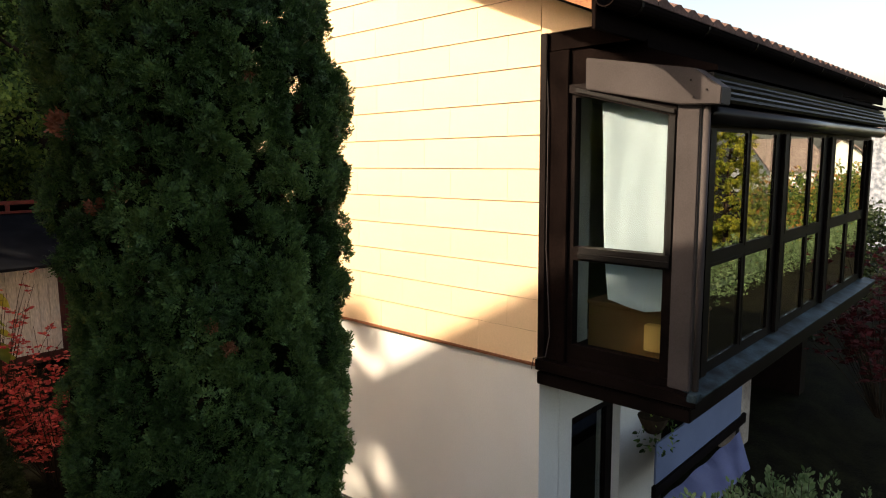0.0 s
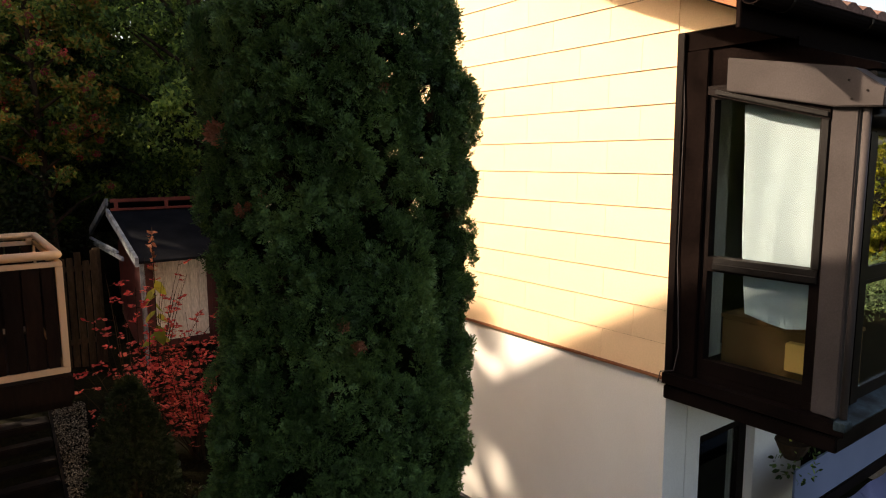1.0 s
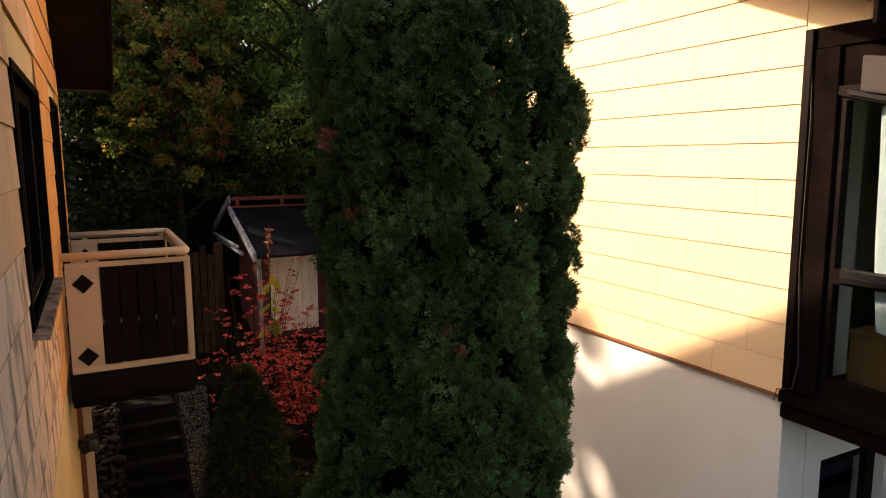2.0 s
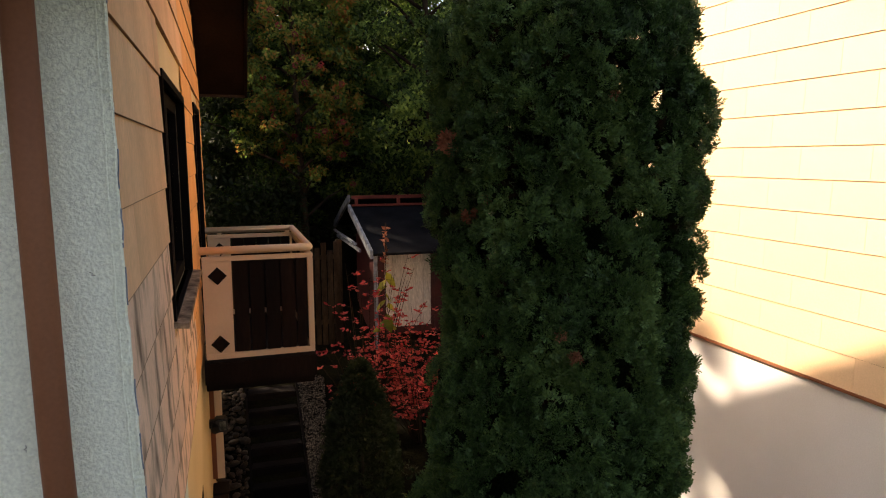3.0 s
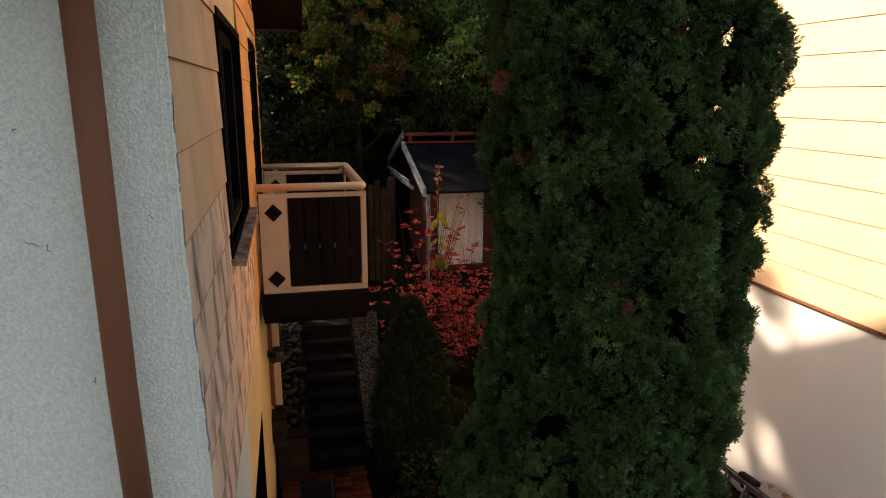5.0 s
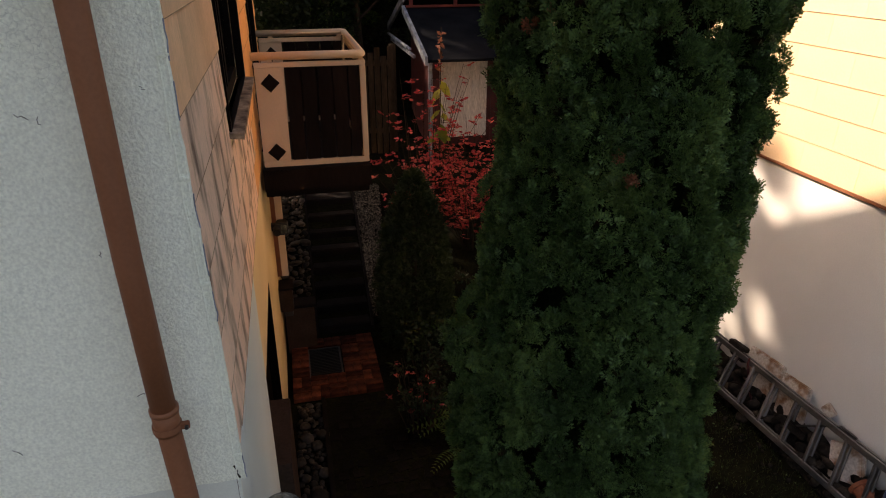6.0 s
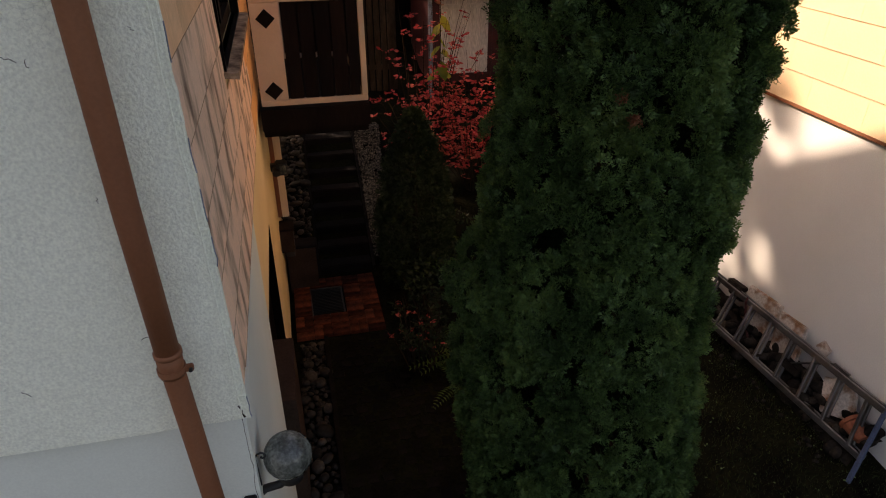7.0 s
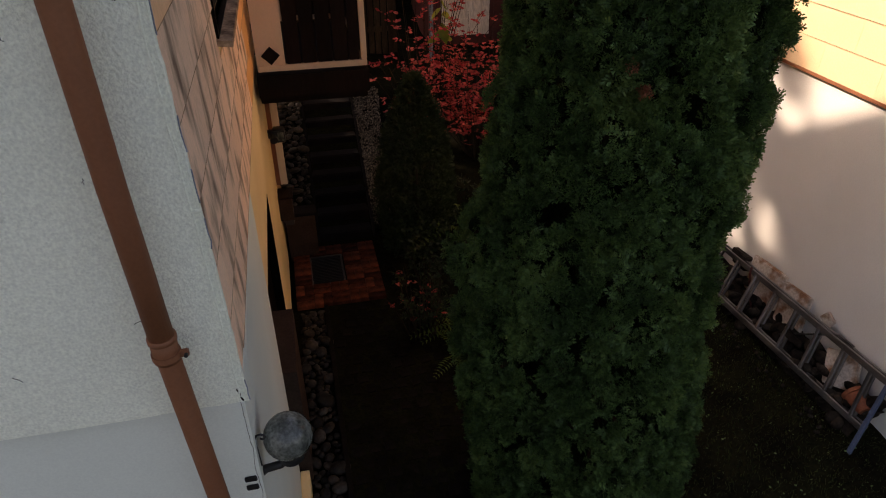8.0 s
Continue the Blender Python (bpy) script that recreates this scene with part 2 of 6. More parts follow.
M_LEAF_ROWAN = leafage("autumn_rowan_leaf", [(0.017, 0.037, 0.011), (0.080, 0.15, 0.032), (0.23, 0.27, 0.055), (0.42, 0.16, 0.052)], 0.6, clump=1.3)
M_LEAF_RED = leafage("crimson_leaf", [(0.32, 0.024, 0.032), (0.56, 0.075, 0.078), (0.76, 0.19, 0.15)], 0.45)
M_LEAF_YELLOW = leafage("yellowing_leaf", [(0.06, 0.11, 0.015), (0.20, 0.22, 0.025), (0.36, 0.31, 0.035)], 0.35)
M_LEAF_PALE = leafage("pale_green_leaf", [(0.06, 0.11, 0.04), (0.12, 0.19, 0.08), (0.20, 0.27, 0.13)], 0.35)
# near-black copy of the broad leaf, with the undergrowth's shade in its colour
M_LEAF_SHADED = leafage("shaded_broad_leaf", [(0.006, 0.012, 0.003), (0.012, 0.024, 0.006), (0.02, 0.032, 0.008)], 0.25)
M_LEAF_MAPLE = leafage("deep_red_leaf", [(0.05, 0.005, 0.006), (0.12, 0.012, 0.014)], 0.3)
M_LUSTRE = surface("sunlit_brown_stain", (0.17, 0.06, 0.022), (0.24, 0.09, 0.035), 0.6, 3, 60, 0.1, 0.002, spec=0.15)
M_RUST = surface("dull_brown_wood", (0.030, 0.017, 0.012), (0.05, 0.03, 0.022), 0.7, 4, 50, 0.2, 0.003, spec=0.1)
M_FERN = leafage("fern_leaf", [(0.022, 0.052, 0.010), (0.07, 0.12, 0.02), (0.14, 0.17, 0.034)], 0.35)
M_GRASS = leafage("grass_blade", [(0.007, 0.014, 0.003), (0.020, 0.036, 0.007), (0.055, 0.068, 0.016)], 0.3)
M_BERRY = surface("red_berry", (0.16, 0.010, 0.010), (0.26, 0.02, 0.016), 0.4, 5, 60, 0.02, 0.001)

# ---- mesh helpers ----


def thing(name, x, y, z, label, category, group="", kind=""):
    ob = new(name)
    ob.location = (x, y, z)
    ob.empty_display_size = 0.1
    return tagged(ob, label, category, group, kind)


def hang(ob, parent):
    """Parents ob, whose mesh lies in world places, to a thing or a part."""
    ob.parent = parent
    if parent.type == "EMPTY":
        ob.matrix_parent_inverse = Matrix.Translation(-parent.location)
    return ob


def to_mesh(name, bm, material, smooth=False):
    me = bpy.data.meshes.new(name)
    bm.to_mesh(me)
    bm.free()
    me.materials.append(material)
    if smooth:
        me.polygons.foreach_set("use_smooth", [True] * len(me.polygons))
    return me


def part(name, bm, material, parent, label="", smooth=False):
    ob = new(name, to_mesh(name, bm, material, smooth))
    hang(ob, parent)
    ob.visible_shadow = material.name != "window_glass"
    return tagged(ob, label)


def solid(name, bm, material, label="", category="", group="", kind="", smooth=False):
    return tagged(new(name, to_mesh(name, bm, material, smooth)), label, category, group, kind)


def box(x0, x1, y0, y1, z0, z1, bevel=0.0, bm=None):
    own = bm is None
    b = bmesh.new() if own else bm
    vs = bmesh.ops.create_cube(b, size=1.0, matrix=Matrix.LocRotScale(((x0 + x1) / 2, (y0 + y1) / 2, (z0 + z1) / 2), None, (abs(x1 - x0), abs(y1 - y0), abs(z1 - z0))))["verts"]
    if bevel:
        bmesh.ops.bevel(b, geom=list({e for v in vs for e in v.link_edges}), offset=bevel, segments=2, affect="EDGES")
    return b


def tube(points, radius, sides=12, bm=None, taper=None):
    """A pipe along points, round in section; taper: the end's radius."""
    b = bmesh.new() if bm is None else bm
    pts = [Vector(p) for p in points]
    rings, last = [], None
    for i, p in enumerate(pts):
        d = (pts[min(i + 1, len(pts) - 1)] - pts[max(i - 1, 0)]).normalized()
        u = d.orthogonal().normalized() if last is None else (last - d * last.dot(d)).normalized()
        last = u
        w = d.cross(u)
        r = radius if taper is None else radius + (taper - radius) * i / (len(pts) - 1)
        rings.append([b.verts.new(p + r * (math.cos(a) * u + math.sin(a) * w)) for a in (2 * math.pi * j / sides for j in range(sides))])
    for m, n in zip(rings, rings[1:]):
        for j in range(sides):
            b.faces.new((m[j], m[(j + 1) % sides], n[(j + 1) % sides], n[j]))
    b.faces.new(list(reversed(rings[0])))
    b.faces.new(rings[-1])
    return b


def prism(profile, axis, a, b, bm=None):
    """A profile of 2D points pushed along an axis from a to b. axis x: profile (y, z); y: (x, z); z: (x, y)."""
    m = bmesh.new() if bm is None else bm
    def at(u, v, s):
        return {"x": (s, u, v), "y": (u, s, v), "z": (u, v, s)}[axis]
    one = [m.verts.new(at(u, v, a)) for u, v in profile]
    two = [m.verts.new(at(u, v, b)) for u, v in profile]
    m.faces.new(one)
    m.faces.new(list(reversed(two)))
    for i in range(len(profile)):
        j = (i + 1) % len(profile)
        m.faces.new((one[j], one[i], two[i], two[j]))
    bmesh.ops.recalc_face_normals(m, faces=m.faces[:])
    return m


def wall_x(x0, x1, y0, y1, z0, z1, holes):
    """A wall across x, with square openings (y0, y1, z0, z1) cut through it, made of butted blocks."""
    b = bmesh.new()
    ys = sorted({y0, y1, *[v for h in holes for v in h[:2]]})
    for a, c in zip(ys, ys[1:]):
        cut = sorted((h[2], h[3]) for h in holes if h[0] <= a and h[1] >= c)
        z = z0
        for lo, hi in cut + [(z1, z1)]:
            if lo > z:
                box(x0, x1, a, c, z, lo, bm=b)
            z = hi
    bmesh.ops.remove_doubles(b, verts=b.verts[:], dist=1e-4)
    return b


def wall_y(y0, y1, x0, x1, z0, z1, holes):
    b = wall_x(y0, y1, x0, x1, z0, z1, holes)
    for v in b.verts:
        v.co.x, v.co.y = v.co.y, v.co.x
    bmesh.ops.recalc_face_normals(b, faces=b.faces[:])
    return b


def fast_mesh(name, verts, faces, material):
    me = bpy.data.meshes.new(name)
    verts, faces = np.asarray(verts, np.float32), np.asarray(faces, np.int32)
    k = faces.shape[1]
    me.vertices.add(len(verts))
    me.vertices.foreach_set("co", verts.ravel())
    me.loops.add(faces.size)
    me.loops.foreach_set("vertex_index", faces.ravel())
    me.polygons.add(len(faces))
    me.polygons.foreach_set("loop_start", np.arange(0, faces.size, k, dtype=np.int32))
    me.materials.append(material)
    me.update(calc_edges=True)
    return me


def turns(axes, spin):
    """Rotation matrices whose y axis is each of axes, spun about it by an angle."""
    y = axes / np.linalg.norm(axes, axis=1, keepdims=True)
    ref = np.where(np.abs(y[:, 2:3]) < 0.9, np.array([[0, 0, 1.0]]), np.array([[1.0, 0, 0]]))
    x = np.cross(y, ref)
    x /= np.linalg.norm(x, axis=1, keepdims=True)
    z = np.cross(x, y)
    c, s = np.cos(spin)[:, None], np.sin(spin)[:, None]
    return np.stack([x * c + z * s, y, -x * s + z * c], axis=2)


def spread(template, faces, places, rots, sizes):
    """Copies of a small shape at places, in one array of points and faces."""
    v = np.einsum("kij,nj->kni", rots, template) * sizes[:, None, None] + places[:, None, :]
    f = faces[None] + (np.arange(len(places)) * len(template))[:, None, None]
    return v.reshape(-1, 3), f.reshape(-1, faces.shape[1])


def frond(pairs=4, length=1.0, leaf=0.34, wide=0.10, spread_deg=38, cup=0.12):
    """A flat feathery spray along y, in four-cornered leaflets."""
    v, f = [], []
    def leaflet(base, ang, ln, w):
        d, s = (math.sin(ang), math.cos(ang)), (math.cos(ang), -math.sin(ang))
        i = len(v)
        for t, o in ((0, 0), (0.55, w), (1, 0), (0.55, -w)):
            x, y = base[0] + d[0] * ln * t + s[0] * o, base[1] + d[1] * ln * t + s[1] * o
            v.append((x, y, -cup * x * x * 4 - cup * y * y))
        f.append((i, i + 1, i + 2, i + 3))
    for i in range(pairs):
        y = length * (0.12 + 0.62 * i / max(pairs - 1, 1))
        ln = leaf * (1.15 - 0.5 * abs(i / max(pairs - 1, 1) - 0.35))
        for side in (-1, 1):
            leaflet((0, y), side * radians(spread_deg), ln, wide)
    leaflet((0, 0.05 * length), 0, length, wide * 0.9)
    return np.array(v), np.array(f)


LEAF_V = np.array([(0, 0, 0), (0.24, 0.30, 0.05), (0.20, 0.70, 0.03), (0, 1.0, -0.08), (-0.20, 0.70, 0.03), (-0.24, 0.30, 0.05)])
LEAF_F = np.array([(0, 1, 2, 3), (0, 3, 4, 5)])
SMALL_V, SMALL_F = np.array([(0, 0, 0), (0.30, 0.46, 0.06), (0, 1.0, -0.08), (-0.30, 0.46, 0.06)]), np.array([(0, 1, 2, 3)])


def unit(rng, n):
    v = rng.normal(size=(n, 3))
    return v / np.linalg.norm(v, axis=1, keepdims=True)


def ease(a, b, v):
    t = min(max((v - a) / (b - a), 0.0), 1.0)
    return t * t * (3 - 2 * t)


# ---- ground ----


def ground_z(x, y):
    stair = 1.25 * min(max((y - 7.3) / 2.1, 0), 1) + 0.12 * max(y - 9.4, 0) * (1 if y < 12 else 0) + (0.31 + 0.38 * (min(y, 34) - 12) if y >= 12 else 0)
    lawn = 0.52 * ease(1.4, 2.9, y) + 0.8 * ease(6.5, 10.5, y) + 0.10 * min(max(y - 10.5, 0), 1.5) + (0.38 * (min(y, 34) - 12) if y >= 12 else 0)
    k = ease(1.25, 2.7, x)
    return stair * (1 - k) + lawn * k - 0.05


def ground():
    xs = sorted({-400, -200, -100, -50, -25, -12, -6, -3, -1.5, *[round(-0.9 + 0.3 * i, 2) for i in range(24)], 7, 9, 12, 18, 26, 50, 100, 200, 400})
    ys = sorted({-400, -200, -100, -50, -25, -12, -6, -3, *[round(-1.2 + 0.3 * i, 2) for i in range(48)], 14, 16, 20, 26, 34, 45, 80, 160, 400})
    b = bmesh.new()
    grid = [[b.verts.new((x, y, ground_z(x, y))) for x in xs] for y in ys]
    for i in range(len(ys) - 1):
        for j in range(len(xs) - 1):
            b.faces.new((grid[i][j], grid[i][j + 1], grid[i + 1][j + 1], grid[i + 1][j]))
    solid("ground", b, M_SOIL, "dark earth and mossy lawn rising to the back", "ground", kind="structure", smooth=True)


ground()

# ---- cladding and roof tiles, shared pieces ----


def board_mesh(name, length, high, material, face):
    """A lapped cladding board from (0, 0) along y and z; its lower edge stands proud towards face (+1 or -1 along x)."""
    b = bmesh.new()
    p = [(0.004, high + 0.012), (0.011, 0.0), (0.018, 0.0), (0.009, high + 0.012)]
    prism([(face * u, v) for u, v in p], "y", 0.001, length - 0.001, bm=b)
    return to_mesh(name, b, material)


def clad(parent, x, face, y0, y1, z0, high, rows, length, top, holes, material, worn):
    """Courses of boards on a gable wall; top(y) is the wall's height there, holes are (y0, y1, z0, z1)."""
    shared = {}
    for r in range(rows):
        za, zb = z0 + r * high, z0 + (r + 1) * high
        spans = [(y0, y1)]
        for ha, hb, hz0, hz1 in holes:
            if za < hz1 - 0.02 and zb > hz0 + 0.02:
                spans = [s for a, c in spans for s in ((a, min(c, ha)), (max(a, hb), c)) if s[1] - s[0] > 0.02]
        for a, c in spans:
            lo, hi = a, c
            while hi - lo > 0.1 and top(lo) < za:
                lo += 0.05
            while hi - lo > 0.1 and top(hi) < za:
                hi -= 0.05
            # thin dark strips draw the shadow line below each course
            if face > 0 and hi - lo > 0.15:
                part("lap_joint", box(x, x + 0.0192, lo, hi, za - 0.0016, za + 0.0004), M_LAP_WARM, parent)
            elif hi - lo > 0.15:
                part("lap_joint", box(x - 0.0176, x - 0.006, lo, hi, za - 0.0014, za - 0.0002), M_LAP_DARK, parent)
            y = y0 - (length / 2 if r % 2 else 0)
            while y < c:
                s, e = max(y, a), min(y + length, c)
                y += length
                while e - s > 0.05 and top(e) < zb:
                    e -= 0.05
                while e - s > 0.05 and top(s) < zb:
                    s += 0.05
                if e - s < 0.06:
                    continue
                # from y 5 on, boards take the glow-coloured material
                key = (round(e - s, 2), 0 if not worn else 2 if s >= 5.0 else int(za < worn))
                if key not in shared:
                    shared[key] = board_mesh("board", key[0], high, (material, M_STAIN, M_BOARD_GLOW)[key[1]], face)
                ob = new("board", shared[key])
                ob.parent = parent
                ob.matrix_basis = Matrix.Translation(Vector((x, s, za)) - parent.location)


# ---- the house beside the camera ----
L_TOP = lambda y: min(5.27 + 0.43 * (y - 2.0), 6.92 - 0.576 * (y - 5.65))
L_WINDOW, L_BALCONY_DOOR, L_DOOR = (3.47, 5.02, 3.68, 4.845), (6.55, 7.60, 2.72, 4.92), (3.86, 5.28, 0.0, 1.92)


def near_house():
    h = thing("house", -4.0, 5.6, 0.0, "white stucco house with tan cladding boards on its gable", "house")
    part("front_wall", box(-9.0, 0.0, 2.007, 2.28, 2.79, 5.45), M_CREAM_WALL, h)
    # the plaster coat swells out at its corner towards the foot
    flare = lambda z: float(np.interp(z, [2.78, 3.2, 3.4, 3.6, 3.7, 3.95, 4.2, 5.5], [0.045, 0.037, 0.033, 0.028, 0.024, 0.018, 0.016, 0.016]))
    zs = [2.79 + 0.0266 * i for i in range(101)]
    rim = [(flare(z) + 0.003 * noise.noise((z * 9, 2, 1)) + 0.003 * noise.noise((z * 41, 5, 1)), z) for z in zs]
    foot = [(-9.0 + 0.3 * i, 2.786 + 0.010 * noise.noise((i * 0.9, 4, 2))) for i in range(30)] + [(-0.15, 2.792), (-0.05, 2.786)]
    part("plaster_coat", prism(foot + rim + [(-9.0, 5.45)], "y", 1.985, 2.0065), M_STUCCO, h, "coarse white stucco with fine cracks")
    part("base_wall", prism([(-9.0, -0.4), (0.022, -0.4), (0.022, 2.788), (-9.0, 2.788)], "y", 2.022, 2.28), M_BASE, h, "smooth white painted base wall")
    for off, r, lab in ((-0.004, 0.0050, "thin raised plaster edge"), (-0.026, 0.0038, "")):
        bead = [(x + off + 0.002 * noise.noise((z * 14, 2, 5)), 1.984, z) for x, z in rim]
        part("corner_bead", tube(bead, r, 6), M_STUCCO, h, lab)
    for k in range(0, 96, 6):
        if noise.noise((k * 0.37, 3, 8)) > -0.12:
            seam = [(x + 0.003 + 0.003 * noise.noise((z * 23, 7, 5)), 1.9885 + 0.002 * noise.noise((z * 11, 3, 9)), z) for x, z in rim[k:k + 5]]
            part("plaster_seam", tube(seam, 0.0022, 5), M_GREYWOOD, h, "dark broken seam along the plaster edge")
    for z in (4.646, 4.244, 3.904, 3.566, 3.2, 2.9):
        b = box(flare(z) - 0.024, flare(z) + 0.004, 1.974, 1.986, z - 0.006, z + 0.006, 0.003)
        part("clip", b, M_STUCCO, h)
    for pts in ([(0.012, 2.852), (0.020, 2.828), (0.017, 2.815), (0.027, 2.795)],):
        part("chipped_edge", tube([(x, 1.9845, z) for x, z in pts], 0.0035, 5), M_BARK, h)
    pts = [(0.010 + 0.010 * noise.noise((z * 9, 1.0, 3)) + 0.005 * noise.noise((z * 31, 1.0, 3)), 2.0215, z) for z in [2.78 - 0.03 * i for i in range(22)]]
    part("hairline_crack", tube(pts, 0.0011, 4), M_BARK, h)
    rng = random.Random(31)
    for i in range(8):
        x, z = rng.uniform(-0.62, -0.03), rng.uniform(2.85, 4.4)
        a, ln = rng.uniform(0, 6.28), rng.uniform(0.012, 0.045)
        pts = [(x + ln * k * math.cos(a) + 0.004 * rng.uniform(-1, 1), 1.9845, z + ln * k * math.sin(a) + 0.004 * rng.uniform(-1, 1)) for k in (0, 0.3, 0.6, 0.8, 1.0)]
        part("hairline_crack", tube(pts, 0.0011, 4), M_BARK, h)
    part("side_wall", wall_x(-0.25, 0.0, 2.29, 8.4, 2.74, 5.27, [L_WINDOW, L_BALCONY_DOOR]), M_CREAM_WALL, h, "cream painted side wall")
    part("base_side_wall", prism([(-0.25, 2.282), (0.022, 2.282), (0.0, 3.86), (-0.25, 3.86)], "z", -0.4, 2.738), M_BASE, h, "white painted base wall")
    part("base_side_wall", wall_x(-0.25, 0.0, 3.862, 8.4, -0.4, 2.738, [L_DOOR]), M_CREAM_WALL, h, "cream painted base wall")
    part("gable_wall", prism([(2.29, 5.272), (8.4, 5.272), (5.65, 6.86)], "x", -0.25, 0.0), M_CREAM_WALL, h)
    part("back_wall", box(-9.0, -0.26, 8.15, 8.4, -0.4, 5.27), M_CREAM_WALL, h)
    part("far_wall", box(-9.3, -9.01, 2.0, 8.4, -0.4, 5.27), M_CREAM_WALL, h)
    part("base_edge", box(0.004, 0.075, 2.3, 3.84, -0.3, 0.16, 0.006), M_CREAM_WALL, h, "cream plinth edge at the foot of the wall")
    # roof with the overhang at the gable
    rf = bmesh.new()
    prism([(1.45, 5.03), (5.65, 6.94), (8.62, 5.23), (8.62, 5.39), (5.65, 7.10), (1.45, 5.20)], "x", -9.6, 0.53, bm=rf)
    roof = part("roof", rf, M_DARK_WOOD, h, "dark brown boarded roof overhang")
    for s, run, fall in ((-1, 4.25, 0.447), (1, 3.02, 0.576)):
        b = bmesh.new()
        n = int(run / 0.195)
        for i in range(n):
            d = run * i / n
            y, z = 5.65 + s * d, 7.14 - fall * d
            prism([(y, z), (y + s * 0.24, z - 0.24 * fall), (y + s * 0.24, z - 0.24 * fall - 0.03), (y, z - 0.03)], "x", -9.62, 0.56, bm=b)
        part("tile_courses", b, M_TILE, roof, "brown clay roof tiles")
    for s, run, fall in ((-1, 4.22, 0.447), (1, 2.99, 0.576)):
        e = 5.65 + s * run
        part("bargeboard", prism([(5.65, 6.92), (5.65, 7.12), (e, 7.12 - fall * run), (e, 6.92 - fall * run)], "x", 0.532, 0.56), M_DARK_WOOD, roof, "dark stained bargeboard")
    part("fascia", box(-9.6, 0.53, 8.622, 8.65, 5.20, 5.40), M_RUST, roof, "dull brown eave fascia")
    # upper window
    y0, y1, z0, z1 = L_WINDOW
    w = part("window", wall_x(-0.10, -0.03, y0 + 0.003, y1 - 0.003, z0, z1, [(y0 + 0.07, (y0 + y1) / 2 - 0.04, z0 + 0.08, z1 - 0.08), ((y0 + y1) / 2 + 0.04, y1 - 0.07, z0 + 0.08, z1 - 0.08)]), M_FRAME, h, "dark brown window set back in the wall")
    part("pane", box(-0.07, -0.062, y0 + 0.071, (y0 + y1) / 2 - 0.041, z0 + 0.081, z1 - 0.081), M_GLASS, w)
    part("pane", box(-0.07, -0.062, (y0 + y1) / 2 + 0.041, y1 - 0.071, z0 + 0.081, z1 - 0.081), M_GLASS, w)
    part("casing", wall_x(-0.028, 0.026, y0 - 0.03, y1 + 0.05, z0 - 0.01, z1 + 0.04, [(y0 + 0.002, y1 - 0.002, z0, z1)]), M_FRAME, w)
    sl = prism([(-0.03, z0 - 0.002), (0.084, z0 - 0.012), (0.084, z0 - 0.04), (-0.03, z0 - 0.03)], "y", y0 - 0.06, y1 + 0.04)
    part("sill", sl, M_SILL, w, "weathered brown window sill")
    # balcony door
    y0, y1, z0, z1 = L_BALCONY_DOOR
    d = part("door", wall_x(-0.10, -0.02, y0 + 0.003, y1 - 0.003, z0, z1, [(y0 + 0.1, y1 - 0.1, z0 + 0.5, z1 - 0.1)]), M_FRAME, h, "dark brown balcony door")
    part("pane", box(-0.07, -0.062, y0 + 0.101, y1 - 0.101, z0 + 0.501, z1 - 0.101), M_GLASS, d)
    part("casing", wall_x(-0.018, 0.03, y0 - 0.05, y1 + 0.05, z0, z1 + 0.05, [(y0 + 0.002, y1 - 0.002, z0, z1)]), M_FRAME, d)
    # doorway in the base, with a low brown gate leaf
    y0, y1, z0, z1 = L_DOOR
    # panel and lining fill the opening; the recess's shade is their black colour
    d = part("door", box(-0.13, -0.075, y0, y1, z0, z1), M_EAVE, h, "black panel in the doorway that stands for the dark recess")
    part("door_frame", box(-0.074, 0.002, y1 - 0.03, y1 - 0.002, z0, z1 - 0.001), M_EAVE, d)
    part("door_frame", box(-0.074, 0.002, y0 + 0.002, y1 - 0.032, z1 - 0.03, z1 - 0.002), M_EAVE, d)
    part("gate_leaf", box(-0.07, 0.098, 3.87, 4.64, -0.02, 1.18, 0.006), M_RUST, d, "low brown wooden bin locker")
    clad(h, 0.0, 1, 2.008, 8.4, 2.778, 0.2587, 15, 0.6, lambda y: L_TOP(y) - 0.02,
         [(L_WINDOW[0] - 0.03, L_WINDOW[1] + 0.05, L_WINDOW[2] - 0.06, L_WINDOW[3] + 0.04), (L_BALCONY_DOOR[0] - 0.05, L_BALCONY_DOOR[1] + 0.05, 2.6, L_BALCONY_DOOR[3] + 0.05)], M_BOARD_L, 4.05)
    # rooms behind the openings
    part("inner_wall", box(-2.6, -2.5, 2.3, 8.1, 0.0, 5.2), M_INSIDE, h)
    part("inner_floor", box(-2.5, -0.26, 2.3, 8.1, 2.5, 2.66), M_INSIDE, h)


near_house()

# ---- the cream gable house with the glazed bay ----
R_TOP = lambda y: 5.22 + 0.43 * (min(y, 13.3 - y) - 2.13)
R_X0 = 3.94
R_DOOR = (4.98, 5.84, 0.05, 2.20)


